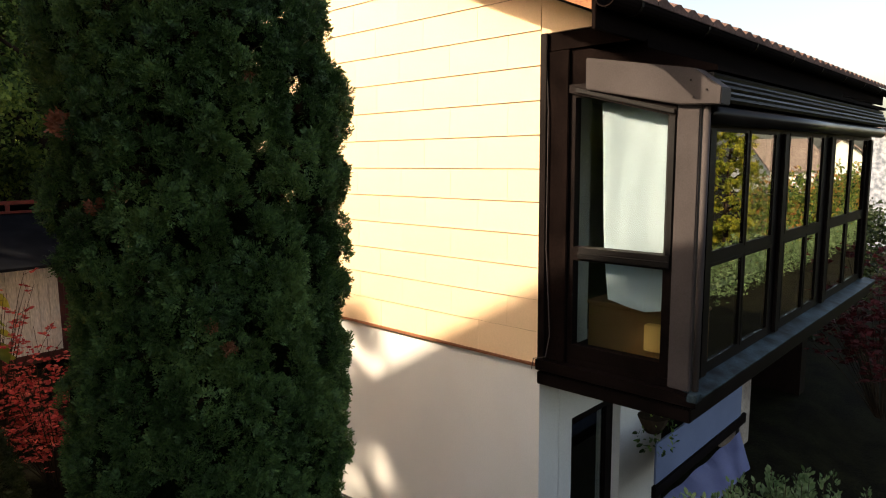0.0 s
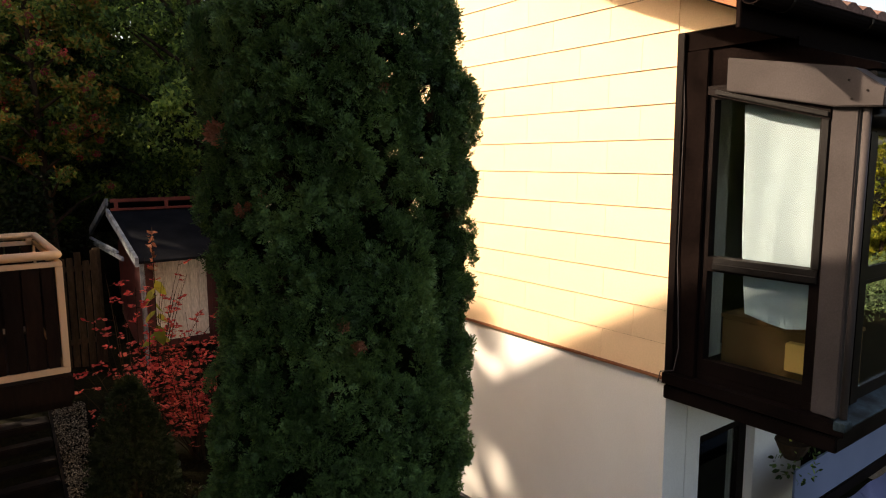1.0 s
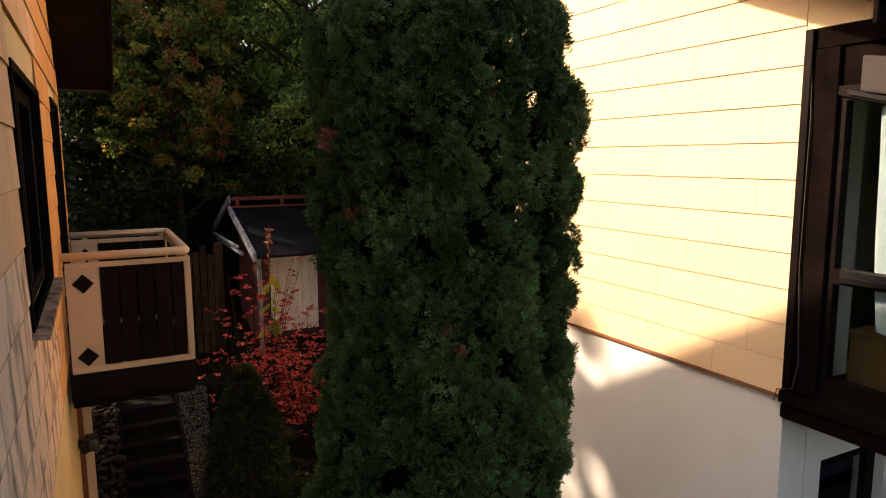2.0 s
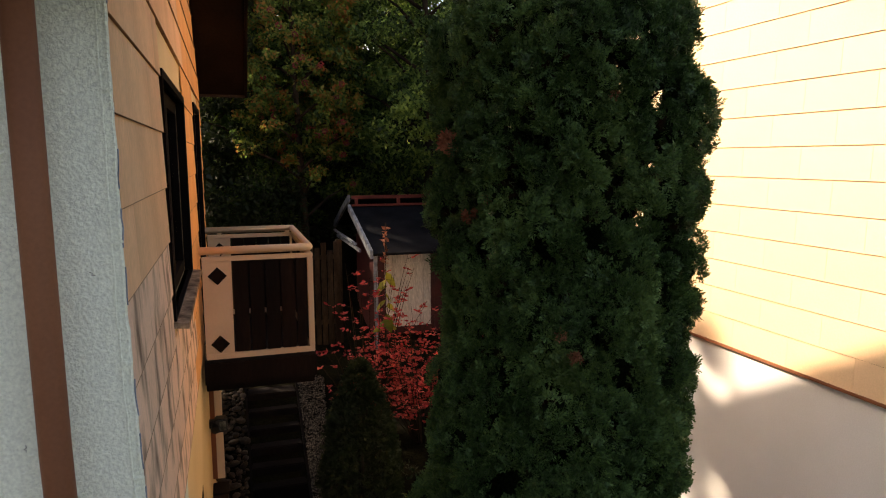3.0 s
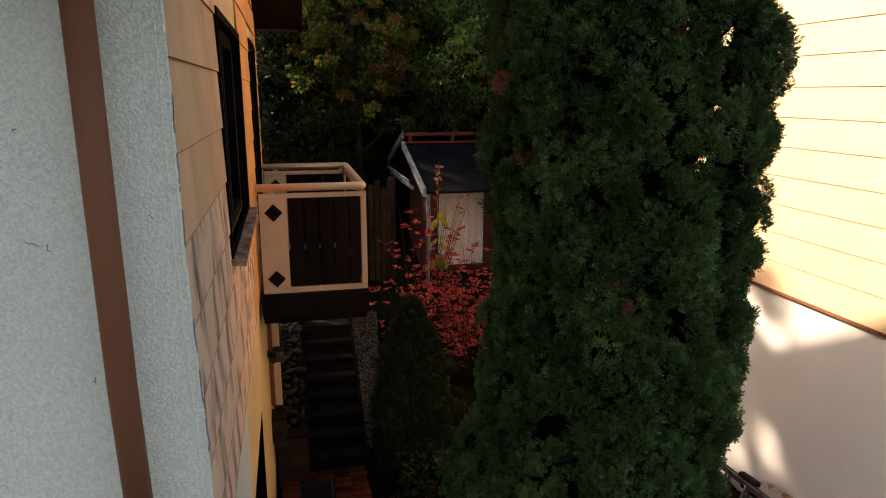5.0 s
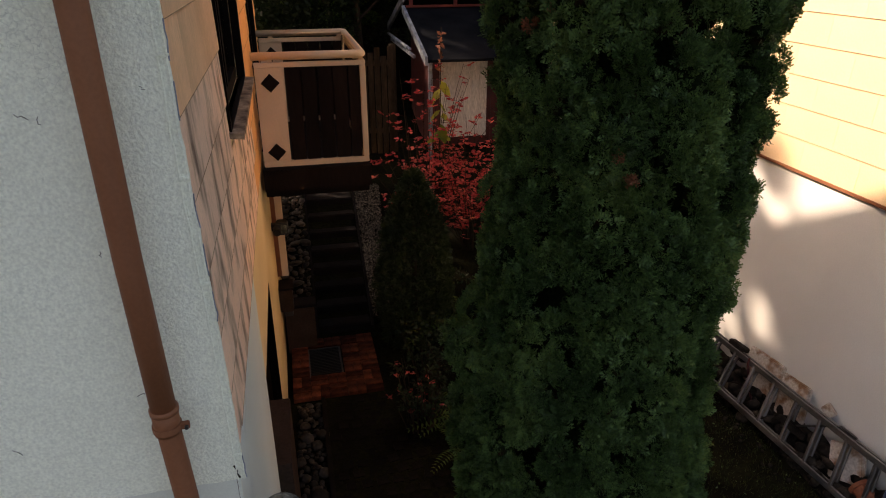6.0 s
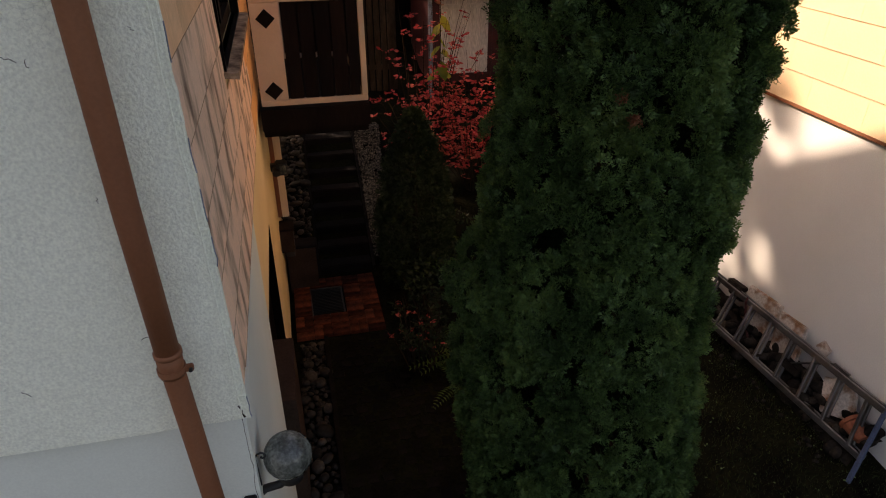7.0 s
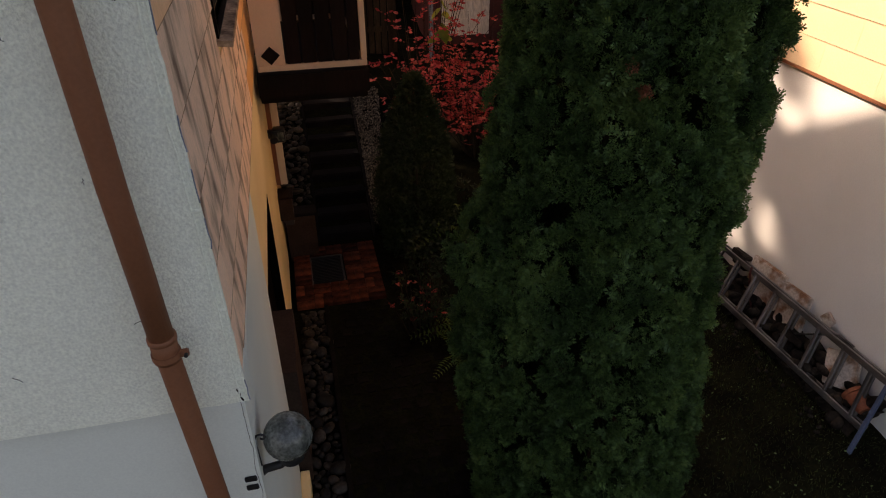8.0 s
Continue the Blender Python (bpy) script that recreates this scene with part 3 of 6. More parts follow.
def gable_house():
    h = thing("house", 8.0, 7.0, 0.0, "cream-clad gable house with white rendered ground floor and dark eaves", "house")
    part("gable_base", box(4.50, 4.78, 2.852, 10.5, -0.4, 2.80), M_RENDER, h, "white rendered ground-floor wall")
    part("gable_wall", prism([(2.852, 2.802), (10.5, 2.802), (10.5, 5.50), (6.65, 7.10), (2.852, 5.50)], "x", 4.49, 4.78), M_BOARD_R, h)
    part("eave_wing", prism([(2.24, 5.268), (2.851, 5.268), (2.851, 5.54)], "x", 4.478, 4.56), M_BOARD_R, h)
    part("eave_lining", box(4.48, 12.3, 2.131, 2.849, 5.14, 5.262), M_EAVE, h, "black-brown boarded eave lining")
    part("drip_strip", box(4.462, 4.488, 2.86, 10.5, 2.775, 2.80), M_PIPE, h, "thin brown drip strip under the cladding")
    part("front_wall", wall_y(2.85, 3.1, 4.79, 12.0, -0.4, 2.54, [R_DOOR, (6.75, 12.0, -0.4, 2.45)]), M_RENDER, h, "white rendered front wall")
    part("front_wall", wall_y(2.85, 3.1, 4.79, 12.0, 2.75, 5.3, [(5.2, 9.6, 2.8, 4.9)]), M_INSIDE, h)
    part("back_wall", box(4.79, 12.0, 10.25, 10.5, -0.4, 5.4), M_RENDER, h)
    # end and recess walls take dark colours that hold the terrace's deep shade
    part("end_wall", box(12.0, 12.3, 2.85, 10.5, -0.4, 5.4), M_DARK_WOOD, h, "end wall in a dark colour for the terrace shade")
    part("recess_wall", box(6.7, 12.0, 4.6, 4.7, -0.4, 2.5), M_BARK, h)
    part("recess_side", box(6.62, 6.7, 3.1, 4.7, -0.4, 2.5), M_DARK_WOOD, h)
    part("recess_pillar", box(9.15, 9.62, 2.87, 3.1, -0.4, 2.449), M_CONCRETE, h)
    part("room_floor", box(4.79, 12.0, 3.1, 10.2, 2.5, 2.7), M_DARK_WOOD, h)
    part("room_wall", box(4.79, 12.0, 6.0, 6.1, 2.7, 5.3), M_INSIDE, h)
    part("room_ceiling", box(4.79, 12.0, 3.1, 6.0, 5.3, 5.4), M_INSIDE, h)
    x0, x1, z0, z1 = R_DOOR
    d = part("door", wall_y(2.93, 2.99, x0 + 0.003, x1 - 0.003, z0, z1 - 0.003, [(x0 + 0.12, x1 - 0.12, z0 + 0.9, z1 - 0.12)]), M_FRAME, h, "dark brown basement door")
    part("pane", box(x0 + 0.121, x1 - 0.121, 2.955, 2.962, z0 + 0.901, z1 - 0.121), M_GLASS, d)
    part("door_handle", tube([(x1 - 0.08, 2.93, 1.05), (x1 - 0.08, 2.88, 1.05), (x1 - 0.20, 2.88, 1.05)], 0.01, 8), M_ALU, d)
    rf = bmesh.new()
    prism([(2.13, 5.25), (6.65, 7.194), (11.17, 5.25), (11.17, 5.37), (6.65, 7.314), (2.13, 5.37)], "x", R_X0 + 0.03, 12.6, bm=rf)
    roof = part("roof", rf, M_DARK_WOOD, h, "dark boarded roof with wide eaves")
    part("fascia", box(R_X0, 12.6, 2.10, 2.128, 5.136, 5.35, 0.004), M_EAVE, roof, "black-brown fascia board")
    b = bmesh.new()
    for s in (-1, 1):
        prism([(6.65, 7.195), (6.65, 7.345), (6.65 + s * 4.52, 5.40), (6.65 + s * 4.52, 5.25)], "x", R_X0, R_X0 + 0.028, bm=b)
    part("bargeboard", b, M_LUSTRE, roof, "brown stained bargeboard")
    gut = bmesh.new()
    prof = [(2.03 + 0.07 * math.cos(a), 5.315 + 0.07 * math.sin(a)) for a in [math.pi + math.pi * i / 10 for i in range(11)]]
    prof += [(2.03 + 0.062 * math.cos(a), 5.315 + 0.062 * math.sin(a)) for a in [2 * math.pi - math.pi * i / 10 for i in range(11)]]
    prism(prof, "x", R_X0 - 0.02, 12.6, bm=gut)
    gutter = part("gutter", gut, M_EAVE, roof, "dark half-round gutter")
    for i in range(9):
        x = R_X0 + 0.3 + 1.05 * i
        arc = [(2.03 + 0.076 * math.cos(a), 5.315 + 0.076 * math.sin(a)) for a in [math.pi + math.pi * k / 8 for k in range(9)]]
        arc += [(2.03 + 0.071 * math.cos(a), 5.315 + 0.071 * math.sin(a)) for a in [2 * math.pi - math.pi * k / 8 for k in range(9)]]
        part("gutter_strap", prism(arc, "x", x, x + 0.03), M_FRAME, gutter)
    tiles = bmesh.new()
    pan = [(0.0, 0.0), (0.06, 0.028), (0.12, 0.034), (0.18, 0.012), (0.23, 0.0)]
    for r in range(6):
        y, z = 2.03 + 0.26 * r, 5.365 + 0.112 * r
        for c in range(40):
            x = R_X0 - 0.03 + 0.235 * c
            for (a, ha), (e, he) in zip(pan, pan[1:]):
                q = [(x + a, y, z + ha + 0.02), (x + e, y, z + he + 0.02), (x + e, y + 0.29, z + 0.125 + he), (x + a, y + 0.29, z + 0.125 + ha)]
                tiles.faces.new([tiles.verts.new(p) for p in q])
                tiles.faces.new([tiles.verts.new(p) for p in ((q[0][0], y, z - 0.01), (q[1][0], y, z - 0.01), q[1], q[0])])
    tagged(part("roof_tiles", tiles, M_TILE, roof, "weathered red-brown clay roof tiles"), kind="stuff")
    b = bmesh.new()
    for s in (1, -1):
        for i in range(17):
            d0 = 0.26 * i
            y, z = 6.65 + s * d0, 7.36 - 0.43 * d0
            if not (s == -1 and y < 3.5):
                prism([(y, z), (y + s * 0.29, z - 0.125), (y + s * 0.29, z - 0.155), (y, z - 0.03)], "x", R_X0 - 0.03, 12.6, bm=b)
    part("tile_courses", b, M_TILE, roof)
    clad(h, 4.49, -1, 2.855, 10.5, 2.80, 0.25, 18, 0.6, lambda y: R_TOP(y) + 0.16, [], M_BOARD_R, 0)


gable_house()


def glazed_bay():
    y_f, x_s = 1.75, 4.50
    c = thing("glazed_bay", 7.2, 2.3, 2.55, "dark-framed glazed bay with roller blind boxes hanging on the house", "bay window")
    part("floor_slab", box(4.56, 9.95, 1.76, 2.848, 2.56, 2.74), M_DARK_WOOD, c)
    part("upper_sill", prism([(1.60, 2.665), (1.60, 2.715), (1.76, 2.745), (2.848, 2.745), (2.848, 2.665)], "x", 4.43, 10.05), M_FRAME, c, "black-brown sill board with worn paint")
    part("lower_board", box(4.45, 10.0, 1.64, 2.848, 2.545, 2.645, 0.008), M_FRAME, c, "dark lower edge board")
    part("flashing", prism([(1.595, 2.71), (1.595, 2.72), (1.75, 2.752), (1.75, 2.747)], "x", 4.5, 10.06), M_COPPER, c, "blue-green copper flashing")
    part("corner_flashing", box(4.425, 4.52, 1.592, 1.66, 2.70, 2.752, 0.004), M_COPPER, c)
    part("jamb", box(4.475, 4.62, 2.615, 2.848, 2.748, 5.035, 0.006), M_EAVE, c, "broad dark brown jamb")
    part("jamb_trim", box(4.455, 4.473, 2.79, 2.848, 2.748, 5.165, 0.004), M_FRAME, c)
    part("head_panel", prism([(1.76, 4.757), (1.76, 4.83), (2.612, 5.07), (2.612, 4.757)], "x", 4.50, 4.62), M_EAVE, c)
    f = part("side_window", wall_x(4.50, 4.575, 1.822, 2.612, 2.80, 4.755, [(1.885, 2.57, 2.90, 3.535), (1.885, 2.57, 3.635, 4.70)]), M_FRAME, c, "dark framed side window")
    part("pane", box(4.535, 4.541, 1.884, 2.571, 2.899, 3.536), M_GLASS, f)
    part("pane", box(4.535, 4.541, 1.884, 2.571, 3.634, 4.701), M_GLASS, f)
    part("sloping_head", prism([(1.822, 4.53), (2.612, 4.735), (2.612, 4.79), (1.822, 4.79)], "x", 4.478, 4.499), M_FRAME, f)
    part("transom", prism([(4.480, 3.55), (4.476, 3.556), (4.476, 3.590), (4.487, 3.594), (4.489, 3.632), (4.499, 3.637), (4.499, 3.55)], "y", 1.84, 2.52), M_BRONZE, f, "dark bronze transom cover")
    part("top_rail", prism([(1.83, 4.55), (2.55, 4.735), (2.55, 4.762), (1.83, 4.577)], "x", 4.462, 4.476), M_BRONZE, f)
    part("stile", prism([(4.499, 1.826), (4.484, 1.832), (4.484, 1.868), (4.499, 1.884)], "z", 3.638, 4.545), M_BRONZE, f)
    part("lower_rail", box(4.50, 4.58, 1.822, 2.612, 2.748, 2.798), M_FRAME, f)
    part("corner_post", box(4.48, 4.60, 1.668, 1.818, 2.748, 4.62, 0.008), M_ALU, c, "bronze aluminium corner post")
    part("rain_pipe", tube([(4.50, 1.635, 2.76), (4.50, 1.635, 4.60)], 0.022, 12), M_ALU, c, "slim bronze rain pipe", smooth=True)
    cas = prism([(2.46, 4.745), (2.46, 4.957), (1.70, 4.815), (1.53, 4.688), (1.535, 4.588), (1.79, 4.602)], "x", 4.44, 4.60)
    bmesh.ops.bevel(cas, geom=cas.edges[:], offset=0.006, segments=2, affect="EDGES")
    bx = part("blind_box", cas, M_ALU, c, "bronze roller blind box with chamfered end")
    for y, z in ((1.62, 4.68), (1.70, 4.64), (1.72, 4.745)):
        part("screw", tube([(4.434, y, z), (4.442, y, z)], 0.006, 8), M_FRAME, bx)
    # long front
    spans = [(4.92, 5.55), (5.62, 6.23), (6.62, 7.26), (7.33, 7.72), (8.20, 8.89), (8.99, 9.70)]
    holes = [(a, b, z0, z1) for a, b in spans for z0, z1 in ((2.83, 3.52), (3.62, 4.45))]
    fr = part("front_frame", wall_y(y_f - 0.014, y_f + 0.024, 4.62, 9.95, 2.748, 4.62, holes), M_FRAME, c, "black-brown front window frames")
    for a, b, z0, z1 in holes:
        p = part("pane", box(a + 0.001, b - 0.001, y_f - 0.006, y_f, z0 + 0.001, z1 - 0.001), M_GLASS, fr)
        bead = wall_y(y_f - 0.018, y_f - 0.015, a - 0.02, b + 0.02, z0 - 0.02, z1 + 0.02, [(a + 0.004, b - 0.004, z0 + 0.004, z1 - 0.004)])
        part("bead", bead, M_FRAME, p)
    for x in (4.80, 6.42, 7.96, 9.83):
        part("mullion", box(x - 0.055, x + 0.055, y_f - 0.050, y_f - 0.020, 2.76, 4.46, 0.006), M_FRAME, fr)
    part("blind_tube", tube([(4.62, 1.66, 4.545), (9.98, 1.66, 4.545)], 0.06, 24), M_GLOSS, c, "rolled dark awning in its tube", smooth=True)
    for z0, z1, d, m in ((4.615, 4.655, 0.0, M_FRAME), (4.659, 4.690, 0.012, M_BRONZE), (4.694, 4.730, 0.022, M_FRAME), (4.734, 4.764, 0.040, M_BRONZE), (4.768, 4.802, 0.050, M_BRONZE)):
        part("front_band", prism([(1.60 + d, z0), (1.590 + d, (z0 + z1) / 2), (1.60 + d, z1), (1.75, z1 + 0.002), (1.75, z0)], "x", 4.602, 10.0), m, c)
    part("roof_panel", prism([(1.62, 4.81), (1.62, 4.84), (2.09, 5.0), (2.09, 5.055), (2.129, 5.055), (2.129, 5.03), (2.848, 5.03), (2.848, 4.90)], "x", 4.60, 10.0), M_EAVE, c)
    part("end_wall", box(9.955, 10.0, 1.76, 2.848, 2.748, 4.8), M_FRAME, c)
    part("cable", tube([(4.47, 2.80, 5.05), (4.462, 2.775, 4.6), (4.462, 2.78, 3.6), (4.462, 2.74, 2.95), (4.44, 2.76, 2.78), (4.425, 2.86, 2.75), (4.43, 2.88, 2.66)], 0.004, 6), M_ALU, c, "thin grey cable")
    # curtain and box behind the side window
    b = bmesh.new()
    n, rows = 60, 14
    grid = []
    for j in range(rows + 1):
        v = j / rows
        left = 2.345 + 0.085 * v + 0.008 * math.sin(5 * v)
        grid.append([b.verts.new((4.616 + 0.004 * math.sin(i * 0.27 + 3.6 * v) + 0.010 * math.sin(i * 0.11 - 2.8 * v) + 0.004 * math.sin(7 * v + i * 0.05),
                                  1.84 + (left - 1.84) * i / n, 3.20 + 0.05 * abs(2 * i / n - 0.9) * (1 - v) + 1.46 * v)) for i in range(n + 1)])
    for j in range(rows):
        for i in range(n):
            b.faces.new((grid[j][i], grid[j][i + 1], grid[j + 1][i + 1], grid[j + 1][i]))
    bmesh.ops.solidify(b, geom=b.faces[:], thickness=0.004)
    c.location.z += 0.10
    b.transform(Matrix.Translation((0, 0, 0.10)))
    solid("curtain", b, M_CURTAIN, "white curtain hanging in folds behind the glass", "curtain", smooth=True)
    t = thing("storage_box", 4.9, 2.2, 2.75, "brown cardboard box behind the side window", "box")
    part("carton", box(4.78, 5.14, 1.80, 2.60, 2.752, 3.16, 0.01), M_CARD, t)
    # added panel draws the carton's sun patch in a paler colour
    part("flap", box(4.70, 4.775, 1.86, 2.10, 2.90, 3.09, 0.006), M_CARD_SUNLIT, t, "pale panel coloured as the sunlit patch on the carton")
    t.location.z += 0.10
    part("lid", box(4.77, 5.15, 1.79, 2.61, 3.262, 3.29, 0.006), M_CARD, t)


glazed_bay()

# ---- balcony ----


def balcony():
    c = thing("balcony", 0.5, 6.9, 2.42, "beige-railed balcony with dark slatted panels and diamond ornaments", "balcony")
    X, Y0, Y1, ZB, ZT = 0.975, 5.88, 7.64, 2.745, 3.60
    part("slab", box(0.03, X + 0.01, Y0 - 0.005, Y1, 2.52, 2.715, 0.006), M_DARK_WOOD, c, "dark brown clad balcony slab")
    part("beam", box(0.03, X + 0.01, Y0 + 0.2, Y0 + 0.36, 2.40, 2.518, 0.004), M_DARK_WOOD, c)
    bars = [("bottom_rail", (0.05, X, Y0, Y0 + 0.045, ZB, ZB + 0.05)), ("upper_rail", (0.05, X, Y0, Y0 + 0.045, ZT, ZT + 0.04)),
            ("corner_post", (X - 0.05, X, Y0, Y0 + 0.05, ZB + 0.052, ZT - 0.002)),
            ("bottom_rail", (X - 0.045, X, Y0 + 0.052, Y1 - 0.05, ZB, ZB + 0.05)), ("upper_rail", (X - 0.045, X, Y0 + 0.052, Y1 - 0.05, ZT, ZT + 0.04)),
            ("corner_post", (X - 0.05, X, Y1 - 0.048, Y1, ZB, ZT + 0.04)),
            ("bottom_rail", (0.05, X - 0.052, Y1 - 0.045, Y1, ZB, ZB + 0.05)), ("upper_rail", (0.05, X - 0.052, Y1 - 0.045, Y1, ZT, ZT + 0.04)),
            ("rail_bracket", (0.15, 0.20, Y0 + 0.01, Y0 + 0.05, ZT + 0.042, 3.67)), ("rail_bracket", (0.87, 0.92, Y0 + 0.06, Y0 + 0.1, ZT + 0.042, 3.67)),
            ("rail_bracket", (0.15, 0.20, Y1 - 0.05, Y1 - 0.01, ZT + 0.042, 3.67)), ("rail_bracket", (0.87, 0.92, Y1 - 0.1, Y1 - 0.06, ZT + 0.042, 3.67))]
    for name, b in bars:
        part(name, box(*b, 0.005), M_BEIGE, c)
    part("handrail", tube([(0.03, Y0 + 0.03, 3.69), (X - 0.05, Y0 + 0.03, 3.69), (X - 0.025, Y0 + 0.06, 3.69), (X - 0.025, Y1 - 0.06, 3.69), (X - 0.05, Y1 - 0.03, 3.69), (0.03, Y1 - 0.03, 3.69)], 0.034, 12), M_BEIGE, c, smooth=True)
    for y in (Y0 + 0.004, Y1 - 0.03):
        p = part("beige_panel", box(0.05, 0.285, y, y + 0.026, ZB + 0.052, ZT - 0.002), M_BEIGE, c, "beige panel with two dark diamonds")
        for z in (2.88, 3.475):
            q = bmesh.new()
            s = 0.078
            prism([(0.17, z - s), (0.17 + s, z), (0.17, z + s), (0.17 - s, z)], "y", y - 0.008, y - 0.001, bm=q)
            part("diamond", q, M_DARK_WOOD, p)
    for x in (0.30, 0.432, 0.564, 0.696, 0.828):
        for y in (Y0 + 0.012, Y1 - 0.034):
            part("slat", box(x, x + 0.118 if x < 0.8 else 0.912, y, y + 0.02, ZB + 0.052, ZT - 0.002, 0.004), M_DARK_WOOD, c)
    for i in range(12):
        y = Y0 + 0.06 + 0.134 * i
        part("slat", box(X - 0.034, X - 0.014, y, y + 0.12, ZB + 0.052, ZT - 0.002, 0.004), M_DARK_WOOD, c)


balcony()

# ---- thuja and other greenery ----


def sprays(name, rng, centre, profile, z0, z1, count, per, size, template, material, parent, lump=0.07, burst=0.05):
    """A column of leaf sprays: clumps over a turned outline, each a burst of small fronds."""
    tv, tf = template
    ang, z = rng.uniform(0, 2 * np.pi, count), z0 + (z1 - z0) * rng.uniform(0, 1, count)
    rad = np.interp(z, [p[0] for p in profile], [p[1] for p in profile])
    bulge = np.array([noise.noise((math.cos(a) * 2.4 + 5, math.sin(a) * 2.4, q * 2.9)) for a, q in zip(ang, z)])
    fine = np.array([noise.noise((math.cos(a) * 5.5, math.sin(a) * 5.5 + 9, q * 6.5)) for a, q in zip(ang, z)])
    rad = rad * (1 + lump * bulge) + 1.3 * burst * fine - burst * rng.uniform(0, 1.6, count)
    spots = np.stack([centre[0] + rad * np.cos(ang), centre[1] + rad * np.sin(ang), z], 1)
    out = np.stack([np.cos(ang), np.sin(ang), np.full(count, 0.30)], 1)
    spots, out = np.repeat(spots, per, 0), np.repeat(out, per, 0)
    k = len(spots)
    axes = out + 1.05 * unit(rng, k)
    axes /= np.linalg.norm(axes, axis=1, keepdims=True)
    places = spots + burst * axes * rng.uniform(0.1, 1.0, (k, 1))
    sizes = size * rng.uniform(0.65, 1.25, k)
    v, f = spread(tv, tf, places, turns(axes + np.array([0, 0, 0.25]), rng.uniform(0, 2 * np.pi, k)), sizes)
    return hang(new(name, fast_mesh(name, v, f, material)), parent)


def scale_spray(rng, pairs=3):
    """A flat fan of thin thuja twigs along y, forked in pairs from a curved stem, with curled tips."""
    v, f = [], []
    def twig(root, d, ln, w, curl):
        d = d / np.linalg.norm(d)
        s = np.cross(d, (0, 0, 1.0))
        k = len(v)
        tip = v[root] + d * ln + np.array((0, 0, curl))
        v.extend([tip + s * w, tip - s * w])
        f.append((root, k, k + 1))
    for i in range(pairs):
        u = i / pairs
        v.append(np.array((0.05 * math.sin(2.4 * i), 0.74 * u, -0.12 * u * u)))
        root = len(v) - 1
        for side in (-1, 1):
            fan = 0.98 - 0.38 * u + rng.uniform(-0.12, 0.12)
            twig(root, np.array((side * math.sin(fan), math.cos(fan), rng.uniform(-0.25, 0.25))), 0.52 * (1.0 - 0.35 * u) * rng.uniform(0.85, 1.15), 0.115, rng.uniform(-0.16, 0.06))
    v.append(np.array((0.0, 0.30, -0.02)))
    twig(len(v) - 1, np.array((0.05, 1.0, -0.12)), 0.74, 0.10, -0.10)
    return np.array(v), np.array(f)


TX, TY = 2.06, 3.32


class Boughs:
    """The crown's relief: rounded boughs that overlap on a turned outline, with clefts between them."""

    def __init__(self, rng, outline, z0, z1, count, own):
        self.z, self.r = [p[0] for p in outline], [p[1] for p in outline]
        i = np.arange(count)
        self.ang = i * 2.39996 + rng.uniform(-0.3, 0.3, count)
        self.at = z0 + (z1 - z0) * (i + rng.uniform(-3, 3, count)) / count
        self.wide, self.tall, self.high = rng.uniform(0.20, 0.30, count), rng.uniform(0.15, 0.24, count), rng.uniform(0.03, 0.115, count)
        clear = np.array([all(abs(math.remainder(a - radians(o[0]), 2 * math.pi)) > 0.32 or abs(z - o[1]) > 0.30 for o in own) for a, z in zip(self.ang, self.at)])
        add = np.array(own)
        self.ang = np.append(self.ang[clear], np.radians(add[:, 0]))
        self.at, self.wide = np.append(self.at[clear], add[:, 1]), np.append(self.wide[clear], np.full(len(own), 0.26))
        self.tall, self.high = np.append(self.tall[clear], add[:, 2]), np.append(self.high[clear], np.maximum(add[:, 3] - 0.055, 0.005))

    def radius(self, ang, z):
        base = np.interp(z, self.z, self.r)
        turn = np.angle(np.exp(1j * (ang[:, None] - self.ang[None])))
        up = z[:, None] - self.at[None]
        d = (turn * 0.72 / self.wide) ** 2 + (up / np.where(up > 0, self.tall, self.tall * 0.85)) ** 2
        dome = np.sqrt(np.clip(1 - d, 0, 1)) * self.high
        return base - 0.110 + np.minimum(dome.max(1), base), dome.max(1)


